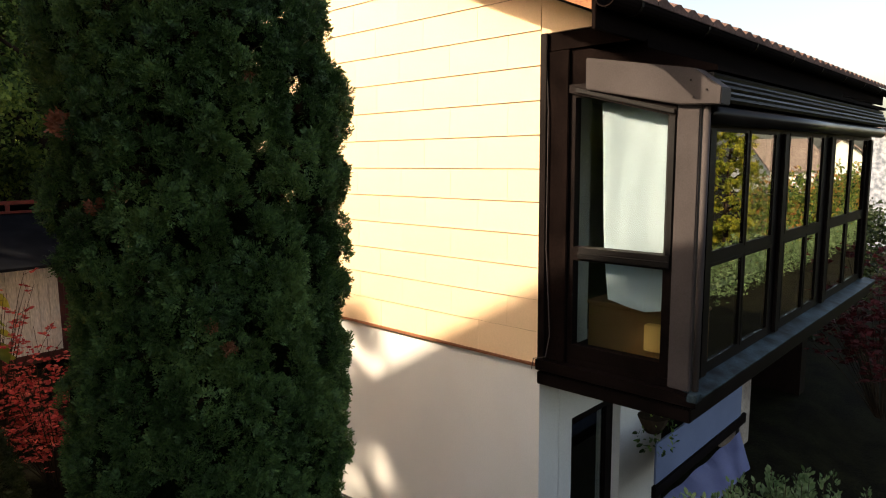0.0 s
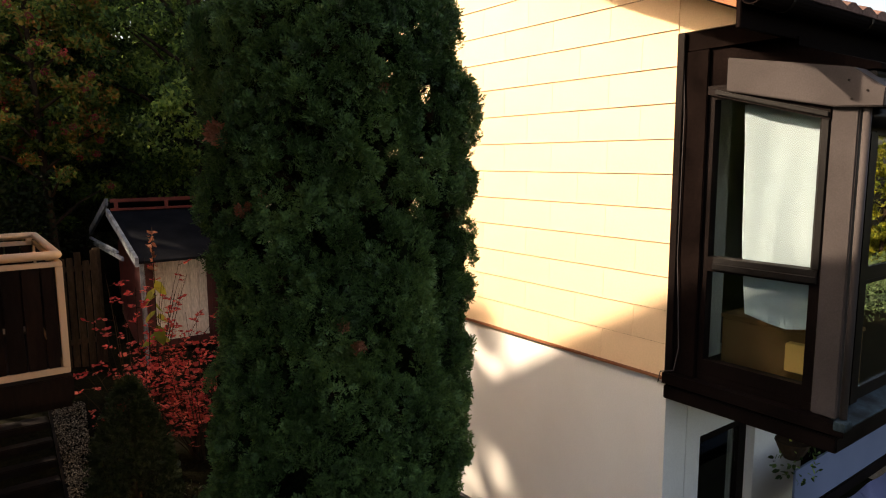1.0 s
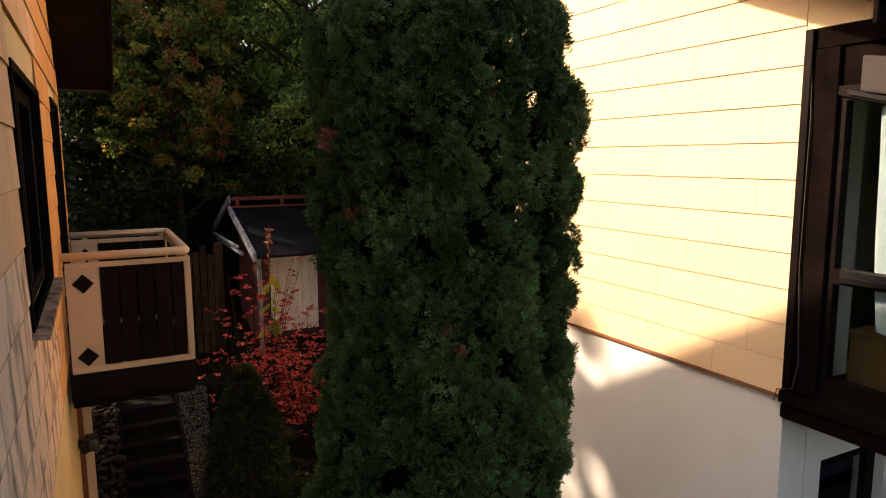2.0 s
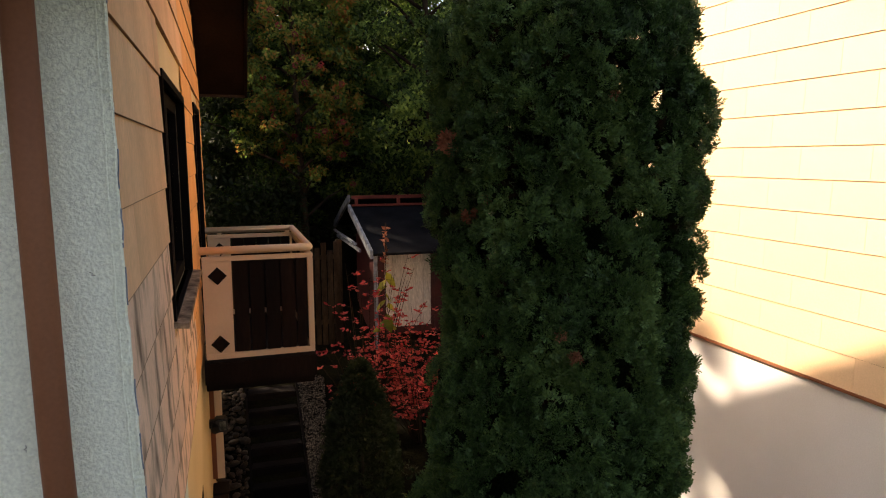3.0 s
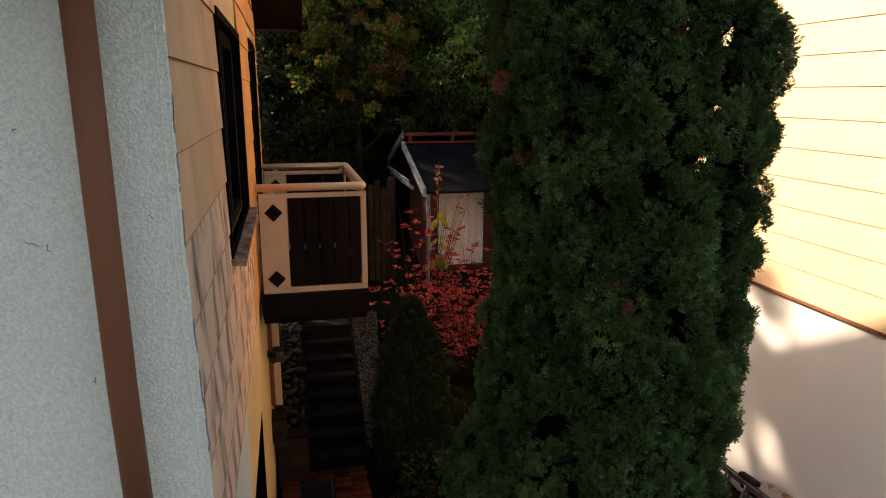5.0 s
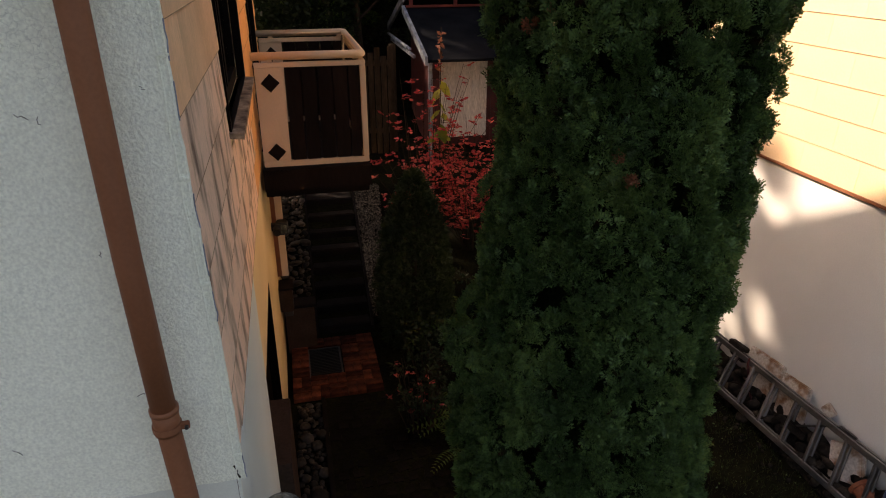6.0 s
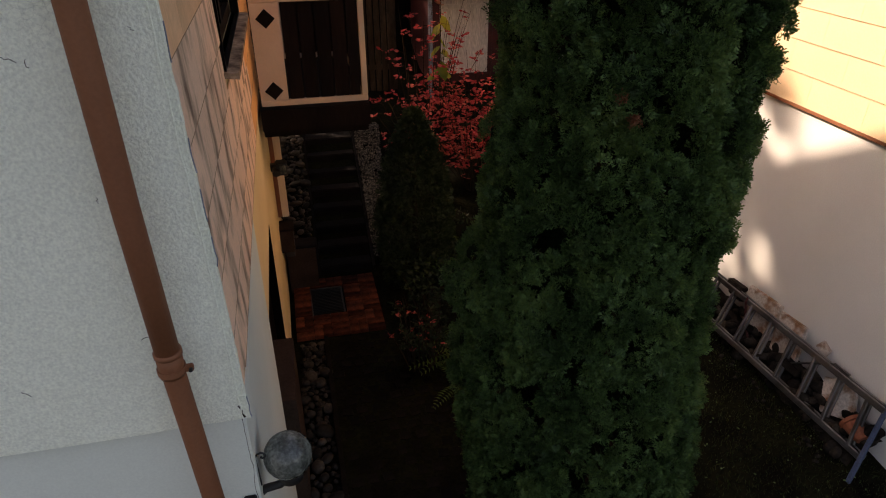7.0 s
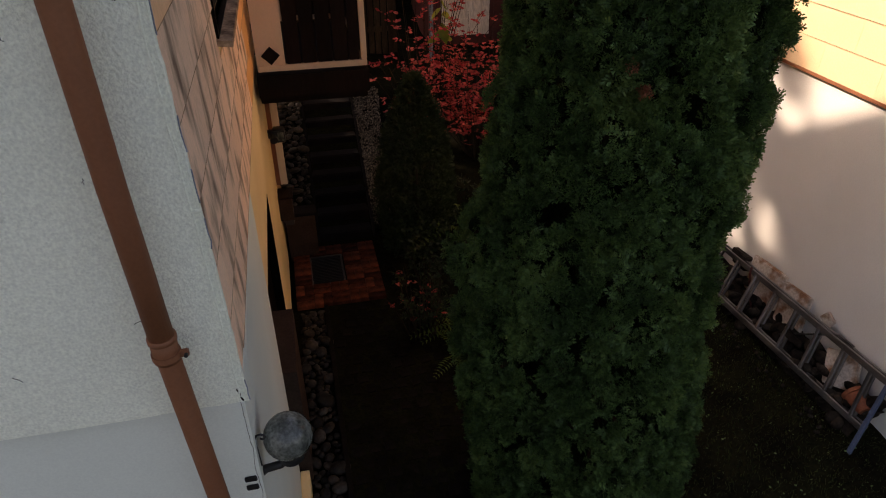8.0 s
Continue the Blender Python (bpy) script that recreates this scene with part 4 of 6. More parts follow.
def thuja_crown(rng, boughs, z0, z1, count, per, size, parent):
    """Small tufts set closely over the boughs, each a dome of flat sprays round a dark core."""
    i = np.arange(count)
    ang = i * 2.39996 + rng.uniform(-0.16, 0.16, count)
    z = z0 + (z1 - z0) * (i + rng.uniform(-6, 6, count)) / count
    rad, dome = boughs.radius(ang, z)
    wide = rng.uniform(0.045, 0.105, count) * (0.8 + 2.6 * dome)
    rad = rad - 0.75 * wide + rng.uniform(-0.02, 0.012, count)
    rad = np.maximum(rad, 0.01)
    loose = np.array([noise.noise((q * math.cos(a) * 8.5, q * math.sin(a) * 8.5, h * 8.5)) for a, q, h in zip(ang, rad, z)])
    keep = (z < 3.5) | (loose < 0.36) | (z > 5.4)
    ang, z, rad, wide, count = ang[keep], z[keep], rad[keep], wide[keep], int(keep.sum())
    lean = np.interp(z, [0.6, 1.2, 1.7, 2.3, 2.6, 2.9], [0.02, -0.02, -0.08, -0.11, -0.05, -0.01])
    spots = np.stack([TX + lean + rad * np.cos(ang), TY + rad * np.sin(ang), z], 1)
    out = np.stack([np.cos(ang), np.sin(ang), np.full(count, 0.45)], 1)
    out /= np.linalg.norm(out, axis=1, keepdims=True)
    # solid dark lumps behind the sprays colour the clefts as shade
    ball = bmesh.new()
    bmesh.ops.create_icosphere(ball, subdivisions=2, radius=1.0)
    bv, bf = np.array([q.co[:] for q in ball.verts]), np.array([[q.index for q in g.verts] for g in ball.faces])
    ball.free()
    bv *= 1 + 0.30 * np.array([[noise.noise(tuple(q * 2.1))] for q in bv])
    whole = rng.uniform(0, 1, count) < np.interp(z, [3.2, 3.7], [0.95, 0.84])
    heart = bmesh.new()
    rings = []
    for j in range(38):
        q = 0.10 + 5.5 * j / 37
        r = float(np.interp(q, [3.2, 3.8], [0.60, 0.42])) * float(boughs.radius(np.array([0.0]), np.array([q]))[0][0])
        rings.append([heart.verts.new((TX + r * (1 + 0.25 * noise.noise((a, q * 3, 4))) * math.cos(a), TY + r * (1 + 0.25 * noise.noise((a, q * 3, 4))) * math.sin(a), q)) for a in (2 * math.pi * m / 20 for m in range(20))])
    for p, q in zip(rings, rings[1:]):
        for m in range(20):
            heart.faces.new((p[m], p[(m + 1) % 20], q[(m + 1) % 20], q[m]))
    part("twig_heart", heart, M_THUJA_CORE, parent, "solid dark heart for brown inner twigs and the shade among them")
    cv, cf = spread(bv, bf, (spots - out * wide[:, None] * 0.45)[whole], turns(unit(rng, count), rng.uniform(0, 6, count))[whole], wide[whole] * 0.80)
    tagged(hang(new("inner_growth", fast_mesh("inner_growth", cv, cf, M_THUJA_CORE)), parent), "dark lumps for brown inner twigs and the shade between sprays")
    spots, out, wide = (np.repeat(q, per, 0) for q in (spots, out, wide))
    k = len(spots)
    d = out * 0.70 + unit(rng, k)
    d /= np.linalg.norm(d, axis=1, keepdims=True)
    places = spots + d * (wide * rng.uniform(0.66, 1.05, k))[:, None] * np.array([1, 1, 1.15])
    bias = np.repeat(unit(rng, count), per, 0)
    axes = 0.55 * d + 0.60 * unit(rng, k) + 0.45 * bias + np.array([0, 0, 0.40])
    half = k // 2
    order = rng.permutation(k)
    vs, fs, base = [], [], 0
    for pick in (order[:half], order[half:]):
        tv, tf = scale_spray(rng)
        v, f = spread(tv, tf, places[pick], turns(axes[pick], rng.uniform(0, 2 * np.pi, len(pick))), size * rng.uniform(0.6, 1.25, len(pick)))
        vs.append(v)
        fs.append(f + base)
        base += len(v)
    return hang(new("crown", fast_mesh("crown", np.concatenate(vs), np.concatenate(fs), M_THUJA)), parent)


def thuja():
    rng = np.random.default_rng(4)
    t = thing("thuja_tree", TX, TY, ground_z(TX, TY), "tall dense dark green columnar thuja", "tree")
    part("trunk", tube([(TX, TY, 0.0), (TX + 0.02, TY, 2.0), (TX, TY + 0.02, 4.0), (TX, TY, 5.5)], 0.14, 10, taper=0.03), M_BARK, t)
    b = bmesh.new()
    for i in range(120):
        z, a = 0.4 + 4.8 * i / 120, i * 2.4
        r = 0.52
        tube([(TX, TY, z), (TX + r * 0.5 * math.cos(a), TY + r * 0.5 * math.sin(a), z + 0.12), (TX + r * math.cos(a), TY + r * math.sin(a), z + 0.34)], 0.022, 5, bm=b, taper=0.006)
    part("branchwork", b, M_BARK, t)
    outline = [(0.0, 0.64), (0.3, 0.83), (0.7, 0.88), (1.2, 0.875), (1.6, 0.85), (2.3, 0.81), (2.8, 0.77), (3.4, 0.745), (3.8, 0.745), (4.3, 0.765), (4.7, 0.775), (5.0, 0.735), (5.3, 0.66), (5.6, 0.40), (5.85, 0.16), (5.98, 0.10)]
    # bearing, height, half height and swell of the boughs that stand out
    own = [(-40, 4.64, 0.25, 0.155), (-40, 5.10, 0.20, 0.115), (-40, 4.24, 0.15, 0.135), (-42, 3.94, 0.14, 0.165), (-40, 3.67, 0.15, 0.165), (-40, 3.35, 0.15, 0.145),
           (-40, 3.04, 0.15, 0.105), (-42, 2.74, 0.14, 0.11), (163, 4.17, 0.17, 0.135), (164, 3.24, 0.13, 0.125), (160, 4.70, 0.24, 0.06), (162, 2.92, 0.16, 0.11), (166, 2.28, 0.22, 0.19), (164, 1.60, 0.26, 0.16)]
    boughs = Boughs(rng, outline, 0.10, 5.75, 150, own)
    thuja_crown(rng, boughs, 0.06, 5.86, 1900, 100, 0.041, t)
    spots = ((186, 4.53, 0.040, 0.055, 60), (-118, 3.66, 0.02, 0.030, 30), (-112, 3.55, 0.025, 0.034, 34), (-150, 4.26, 0.02, 0.026, 20), (-160, 4.18, 0.03, 0.036, 22), (-100, 4.74, 0.02, 0.026, 18))
    places, axes, sizes = [], [], []
    for ang, z, burst, size, k in spots:
        a = radians(ang)
        r = boughs.radius(np.array([a]), np.array([z]))[0][0] + 0.01
        c = np.array((TX + r * math.cos(a), TY + r * math.sin(a), z))
        places.append(c + burst * unit(rng, k))
        axes.append(np.array((math.cos(a), math.sin(a), 0.3)) + 0.6 * unit(rng, k))
        sizes.append(np.full(k, size))
    places, axes, sizes = np.concatenate(places), np.concatenate(axes), np.concatenate(sizes)
    v, f = spread(*scale_spray(rng), places, turns(axes, rng.uniform(0, 6.28, len(places))), sizes)
    hang(new("dry_sprays", fast_mesh("dry_sprays", v, f, M_THUJA_DRY)), t)["label"] = "few dried red-brown sprays"


thuja()


def leaves(name, rng, places, axes, size, material, parent, label="", shape=(LEAF_V, LEAF_F)):
    k = len(places)
    v, f = spread(*shape, places, turns(axes, rng.uniform(0, 2 * np.pi, k)), size * rng.uniform(0.6, 1.25, k))
    return tagged(hang(new(name, fast_mesh(name, v, f, material)), parent), label)


def branching(b, rng, base, top, radius, count, reach):
    """A trunk from base to top with limbs; gives the limbs' ends."""
    base, top = Vector(base), Vector(top)
    mid = (base + top) / 2 + Vector((rng.uniform(-0.15, 0.15), rng.uniform(-0.15, 0.15), 0))
    tube([base, mid, top], radius, 8, bm=b, taper=radius * 0.25)
    ends = []
    for i in range(count):
        t = 0.25 + 0.72 * i / count
        p = base.lerp(top, t)
        a = i * 2.4 + rng.uniform(-0.4, 0.4)
        r = reach * (1.1 - 0.6 * t) * rng.uniform(0.7, 1.1)
        e = p + Vector((r * math.cos(a), r * math.sin(a), 0.35 * r + rng.uniform(0, 0.4)))
        tube([p, p.lerp(e, 0.5) + Vector((0, 0, 0.08 * r)), e], radius * 0.35, 5, bm=b, taper=radius * 0.08)
        ends.append((p, e))
    return ends


def broad_tree(seed, x, y, high, reach, count, size, material, low=0.12, name="tree", label="", berries=0):
    """A leafy tree: trunk, limbs, and a crown of leaf clusters with gaps between."""
    rng = np.random.default_rng(seed)
    z = ground_z(x, y)
    t = thing(name, x, y, z, label or "dense green broadleaf tree with sunlit upper leaves", "tree")
    b = bmesh.new()
    ends = branching(b, rng, (x, y, z - 0.2), (x + rng.uniform(-0.3, 0.3), y, z + high * 0.9), 0.03 * high / 2, 22, reach)
    part("trunk", b, M_BARK, t)
    n = max(20, min(count // 45, 230))
    c = unit(rng, n) * (rng.uniform(0.25, 1, (n, 1)) ** 0.45)
    c[:, 2] = c[:, 2] * 0.5 + 0.5
    spots = np.stack([x + c[:, 0] * reach, y + c[:, 1] * reach, z + high * (low + (1 - low) * c[:, 2])], 1)
    spots[:, :2] += 0.25 * reach * np.array([[noise.noise((p[0] * 0.7, p[2] * 0.7, seed)), noise.noise((p[2] * 0.7, p[1] * 0.7, seed + 7))] for p in spots])
    tips = np.array([e for _, e in ends])
    spots = np.concatenate([spots, tips])
    k = len(spots)
    per = count // k
    burst = np.repeat(0.13 * reach * rng.uniform(0.6, 1.35, k), per)[:, None]
    places = np.repeat(spots, per, 0) + unit(rng, k * per) * rng.uniform(0, 1, (k * per, 1)) ** 0.45 * burst * np.array([1.15, 1.15, 0.75])
    axes = unit(rng, k * per) + np.array([0, 0, -0.35])
    leaves("crown", rng, places, axes, size, material, t, shape=(SMALL_V, SMALL_F))
    if berries:
        tv, tf = np.array([(1, 0, 0), (0, 1, 0), (-1, 0, 0), (0, -1, 0), (0, 0, 1), (0, 0, -1.0)]), np.array([(0, 1, 4), (1, 2, 4), (2, 3, 4), (3, 0, 4), (1, 0, 5), (2, 1, 5), (3, 2, 5), (0, 3, 5)])
        s = spots[rng.choice(k, berries)] + np.array([0, -0.35 * reach, 0]) * rng.uniform(0.3, 1, (berries, 1))
        pl = np.repeat(s, 22, 0) + 0.05 * unit(rng, berries * 22)
        v, f = spread(tv, tf, pl, turns(unit(rng, len(pl)), np.zeros(len(pl))), np.full(len(pl), 0.015))
        tagged(hang(new("berry_cluster", fast_mesh("berry_cluster", v, f, M_BERRY)), t), "small red berries", kind="stuff")
    return t


# ---- trees on the slope behind ----
broad_tree(11, 1.75, 13.3, 6.4, 1.3, 26000, 0.085, M_LEAF_ROWAN, 0.34, "rowan_tree", "autumn rowan tree with yellowing leaves and red berries", 60)
for seed, x, y, high, reach, count in ((12, 4.4, 13.9, 8.6, 2.4, 60000), (13, 7.6, 14.4, 8.8, 2.5, 20000), (14, -1.2, 14.2, 8.0, 2.3, 36000), (25, 1.2, 14.9, 8.4, 2.2, 60000), (15, 3.2, 16.4, 9.5, 2.9, 50000),
                                       (16, 0.2, 17.6, 7.0, 2.8, 7000), (17, 7.0, 18.6, 10.5, 3.0, 9000), (18, 11.0, 16.8, 9.5, 2.8, 5000), (19, -4.6, 16.5, 5.5, 2.6, 4000),
                                       (21, 2.4, 22.0, 11.0, 3.6, 9000), (22, 6.6, 23.0, 11.5, 3.6, 7000), (23, -2.6, 21.5, 6.0, 3.4, 6000), (24, 11.0, 22.5, 11.0, 3.6, 5000)):
    # tree 14 takes the shaded leaf copy
    broad_tree(seed, x, y, high, reach, count, 0.10 if y < 17 else 0.20, M_LEAF_SHADED if seed == 14 else M_LEAF, 0.02)

# two unseen trees, added behind the near house to shade the alley
broad_tree(26, -1.75, 10.6, 6.6, 1.75, 14000, 0.13, M_LEAF_SHADED, 0.02, "tree", "unseen dark tree added behind the white house to shade the alley")
broad_tree(27, -3.9, 11.0, 7.0, 1.6, 9000, 0.14, M_LEAF_SHADED, 0.1, "tree", "unseen dark tree added behind the white house to shade the alley")


def hedge(seed, x0, x1, y, high, deep, count, size, material, label):
    rng = np.random.default_rng(seed)
    t = thing("hedge", (x0 + x1) / 2, y, ground_z((x0 + x1) / 2, y), label, "hedge")
    p = rng.uniform(0, 1, (count, 3))
    px, py = x0 + (x1 - x0) * p[:, 0], y + deep * (p[:, 1] - 0.5)
    wave = np.array([0.75 + 0.45 * noise.noise((a * 0.8, b * 0.8, seed)) for a, b in zip(px, py)])
    places = np.stack([px, py, ground_z((x0 + x1) / 2, y) + high * wave * p[:, 2] ** 0.7], 1)
    leaves("foliage", rng, places, unit(rng, count) + np.array([0, -0.4, 0.1]), size, material, t)


# undergrowth leaves carry their shade in the colour
hedge(34, -1.5, 1.7, 13.3, 2.5, 0.9, 7000, 0.10, M_LEAF_SHADED, "dark undergrowth beside the playhouse")
hedge(31, -1.5, 7.5, 15.2, 3.0, 1.0, 18000, 0.10, M_LEAF_SHADED, "dark undergrowth below the trees")
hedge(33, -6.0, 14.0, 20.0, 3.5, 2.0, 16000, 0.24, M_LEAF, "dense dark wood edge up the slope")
hedge(32, 1.3, 3.4, 6.6, 0.55, 1.6, 1500, 0.06, M_LEAF_SHADED, "low dark shrubs beside the thuja")

# ---- playhouse and fence ----


def playhouse():
    X0, X1, YF, YB, Z0 = 2.62, 4.90, 11.0, 12.75, 1.40
    c = thing("playhouse", 3.7, 11.9, Z0, "dark red wooden playhouse with felt roof and white door", "playhouse")
    door = (2.78, 3.60, 1.55, 2.84)
    fr = part("front_wall", wall_y(YF, YF + 0.04, X0, X1, Z0, 2.98, [door]), M_RED, c, "dark red boarded wall")
    for i in range(15):
        x = X0 + 0.15 * i
        if not (door[0] - 0.16 < x < door[1]):
            part("board", box(x + 0.004, x + 0.146, YF - 0.012, YF - 0.001, Z0, 2.95), M_RED, fr)
    for i in range(6):
        w = (door[1] - door[0]) / 6
        part("door_plank", box(door[0] + w * i + 0.003, door[0] + w * (i + 1) - 0.003, YF - 0.02, YF + 0.02, door[2], door[3], 0.004), M_WHITE_OLD, c, "weathered white door plank")
    for z in (1.75, 2.6):
        part("door_batten", box(door[0] + 0.03, door[1] - 0.03, YF - 0.035, YF - 0.021, z, z + 0.07, 0.003), M_WHITE_OLD, c)
    part("side_wall", prism([(YF + 0.042, Z0), (YB, Z0), (YB, 2.98), (12.0, 3.42), (YF + 0.042, 3.10)], "x", X0, X0 + 0.04), M_RED, c)
    part("side_wall", prism([(YF + 0.042, Z0), (YB, Z0), (YB, 2.98), (12.0, 3.42), (YF + 0.042, 3.10)], "x", X1 - 0.04, X1), M_RED, c)
    for ye, ze, zt in ((10.2, 2.97, 3.57), (14.0, 3.10, 3.74)):
        part("roof", prism([(12.2, zt - 0.04), (12.2, zt), (ye, ze), (ye, ze - 0.04)], "x", 2.42, 5.10), M_FELT, c, "dark felt roof")
        part("bargeboard", prism([(12.2, zt - 0.07), (12.2, zt + 0.05), (ye, ze + 0.05), (ye, ze - 0.08)], "x", 2.37, 2.418), M_GREYWOOD, c, "flaking pale grey bargeboard")
    part("ridge_board", box(2.44, 5.10, 12.16, 12.19, 3.72, 3.78, 0.004), M_RED_RAIL, c, "dark red ridge railing")
    part("ridge_board", box(2.44, 5.10, 12.16, 12.19, 3.58, 3.62, 0.004), M_RED_RAIL, c)
    for i in range(4):
        part("ridge_post", box(2.50 + 0.80 * i, 2.56 + 0.80 * i, 12.155, 12.195, 3.622, 3.718), M_RED_RAIL, c)
    part("porch_post", box(2.46, 2.52, 10.35, 10.41, 1.35, 3.0, 0.004), M_GREYWOOD, c)
    part("side_rail", box(2.32, 2.36, 10.9, 13.3, 2.90, 2.955, 0.004), M_GREYWOOD, c, "pale flaking side rail")
    part("side_rail", box(2.26, 2.30, 10.95, 13.3, 3.02, 3.06, 0.004), M_GREYWOOD, c)


playhouse()


def fence():
    c = thing("fence", 1.0, 10.9, 1.4, "weathered brown wooden picket fence behind the stairs", "fence")
    rng = random.Random(3)
    for i in range(21):
        x = -0.2 + 0.105 * i
        h = 3.02 + rng.uniform(-0.09, 0.09)
        b = box(x, x + 0.085, 10.9 + rng.uniform(-0.012, 0.012), 10.925, 1.3, h, 0.003)
        part("picket", b, M_BARK, c)
    for z in (1.7, 2.8):
        part("rail", box(-0.3, 2.0, 10.93, 10.97, z, z + 0.08, 0.003), M_BARK, c)
    for x in (-0.3, 0.8, 1.95):
        part("post", box(x, x + 0.1, 10.98, 11.08, 1.2, 3.12, 0.006), M_BARK, c)


fence()

# ---- garden stairs, bed, patio and path ----


def stairs():
    c = thing("garden_stairs", 0.75, 8.4, 0.0, "timber garden steps climbing under the balcony, deep shade in their colour", "stairs")
    for k in range(8):
        y, z = 7.44 + 0.26 * k, 0.15 * (k + 1)
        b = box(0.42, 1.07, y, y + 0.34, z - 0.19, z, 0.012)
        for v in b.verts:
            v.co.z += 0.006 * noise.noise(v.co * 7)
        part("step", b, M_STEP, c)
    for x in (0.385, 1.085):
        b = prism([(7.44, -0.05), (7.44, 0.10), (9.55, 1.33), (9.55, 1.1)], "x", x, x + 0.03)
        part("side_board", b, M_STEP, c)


stairs()


def retaining_block():
    c = thing("retaining_wall", 0.2, 7.3, 0.0, "brown retaining block at the foot of the stone bed", "retaining wall")
    part("block", box(0.03, 0.38, 7.22, 7.40, -0.05, 0.58, 0.008), M_RUST, c)
    part("coping", box(0.025, 0.40, 7.20, 7.42, 0.582, 0.62, 0.008), M_STEP, c)


retaining_block()


def stone_mesh(seed, size):
    rng = random.Random(seed)
    b = bmesh.new()
    bmesh.ops.create_icosphere(b, subdivisions=2, radius=1.0)
    sx, sy, sz = size * rng.uniform(0.8, 1.25), size * rng.uniform(0.7, 1.0), size * rng.uniform(0.5, 0.75)
    for v in b.verts:
        k = 1 + 0.16 * noise.noise(v.co * 1.3 + Vector((seed, 0, 0)))
        v.co = Vector((v.co.x * sx * k, v.co.y * sy * k, v.co.z * sz * k))
    return to_mesh("pebble", b, M_PEBBLE, True)


STONES = [stone_mesh(s, 0.05) for s in range(7)]


def stone_bed(name, label, spot, count, seed, scale):
    rng = random.Random(seed)
    c = thing(name, *spot(rng), label, "stone bed")
    done = []
    tries = 0
    while len(done) < count and tries < 9000:
        tries += 1
        x, y, z = spot(rng)
        s = (0.55 + 1.15 * rng.random() ** 1.8) * scale
        if any((x - a) ** 2 + (y - e) ** 2 < (0.040 * (s + q)) ** 2 for a, e, q in done):
            continue
        done.append((x, y, s))
        ob = new("pebble", rng.choice(STONES))
        ob.parent = c
        ob.matrix_basis = Matrix.Translation(Vector((x, y, z + 0.018 * s)) - c.location) @ pose(0, 0, 0, rng.uniform(-25, 25), rng.uniform(-25, 25), rng.uniform(0, 360)) @ Matrix.Scale(s, 4)


stone_bed("pebble_bed", "bed of rounded river stones along the house wall", lambda r: (r.uniform(0.10, 0.335), r.uniform(2.4, 6.12), -0.03), 240, 5, 1.0)
stone_bed("pebble_bed", "sloping bed of dark rounded stones beside the steps", lambda r: (lambda y: (r.uniform(0.06, 0.36), y, 0.60 + (y - 7.42) * 0.40))(r.uniform(7.45, 9.4)), 130, 6, 0.95)
solid("bed_edge", box(0.355, 0.40, 2.3, 6.15, -0.06, 0.035, 0.006), M_COBBLE, "dark kerb edging of the pebble bed", "kerb", kind="structure")
b = prism([(7.42, -0.1), (7.42, 0.58), (9.6, 1.45), (9.6, 0.9)], "x", 0.02, 0.384)
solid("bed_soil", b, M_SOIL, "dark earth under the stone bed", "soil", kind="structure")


def brick_mesh(w, d):
    return to_mesh("brick", box(-w / 2, w / 2, -d / 2, d / 2, -0.03, 0.03, 0.005), M_BRICK)


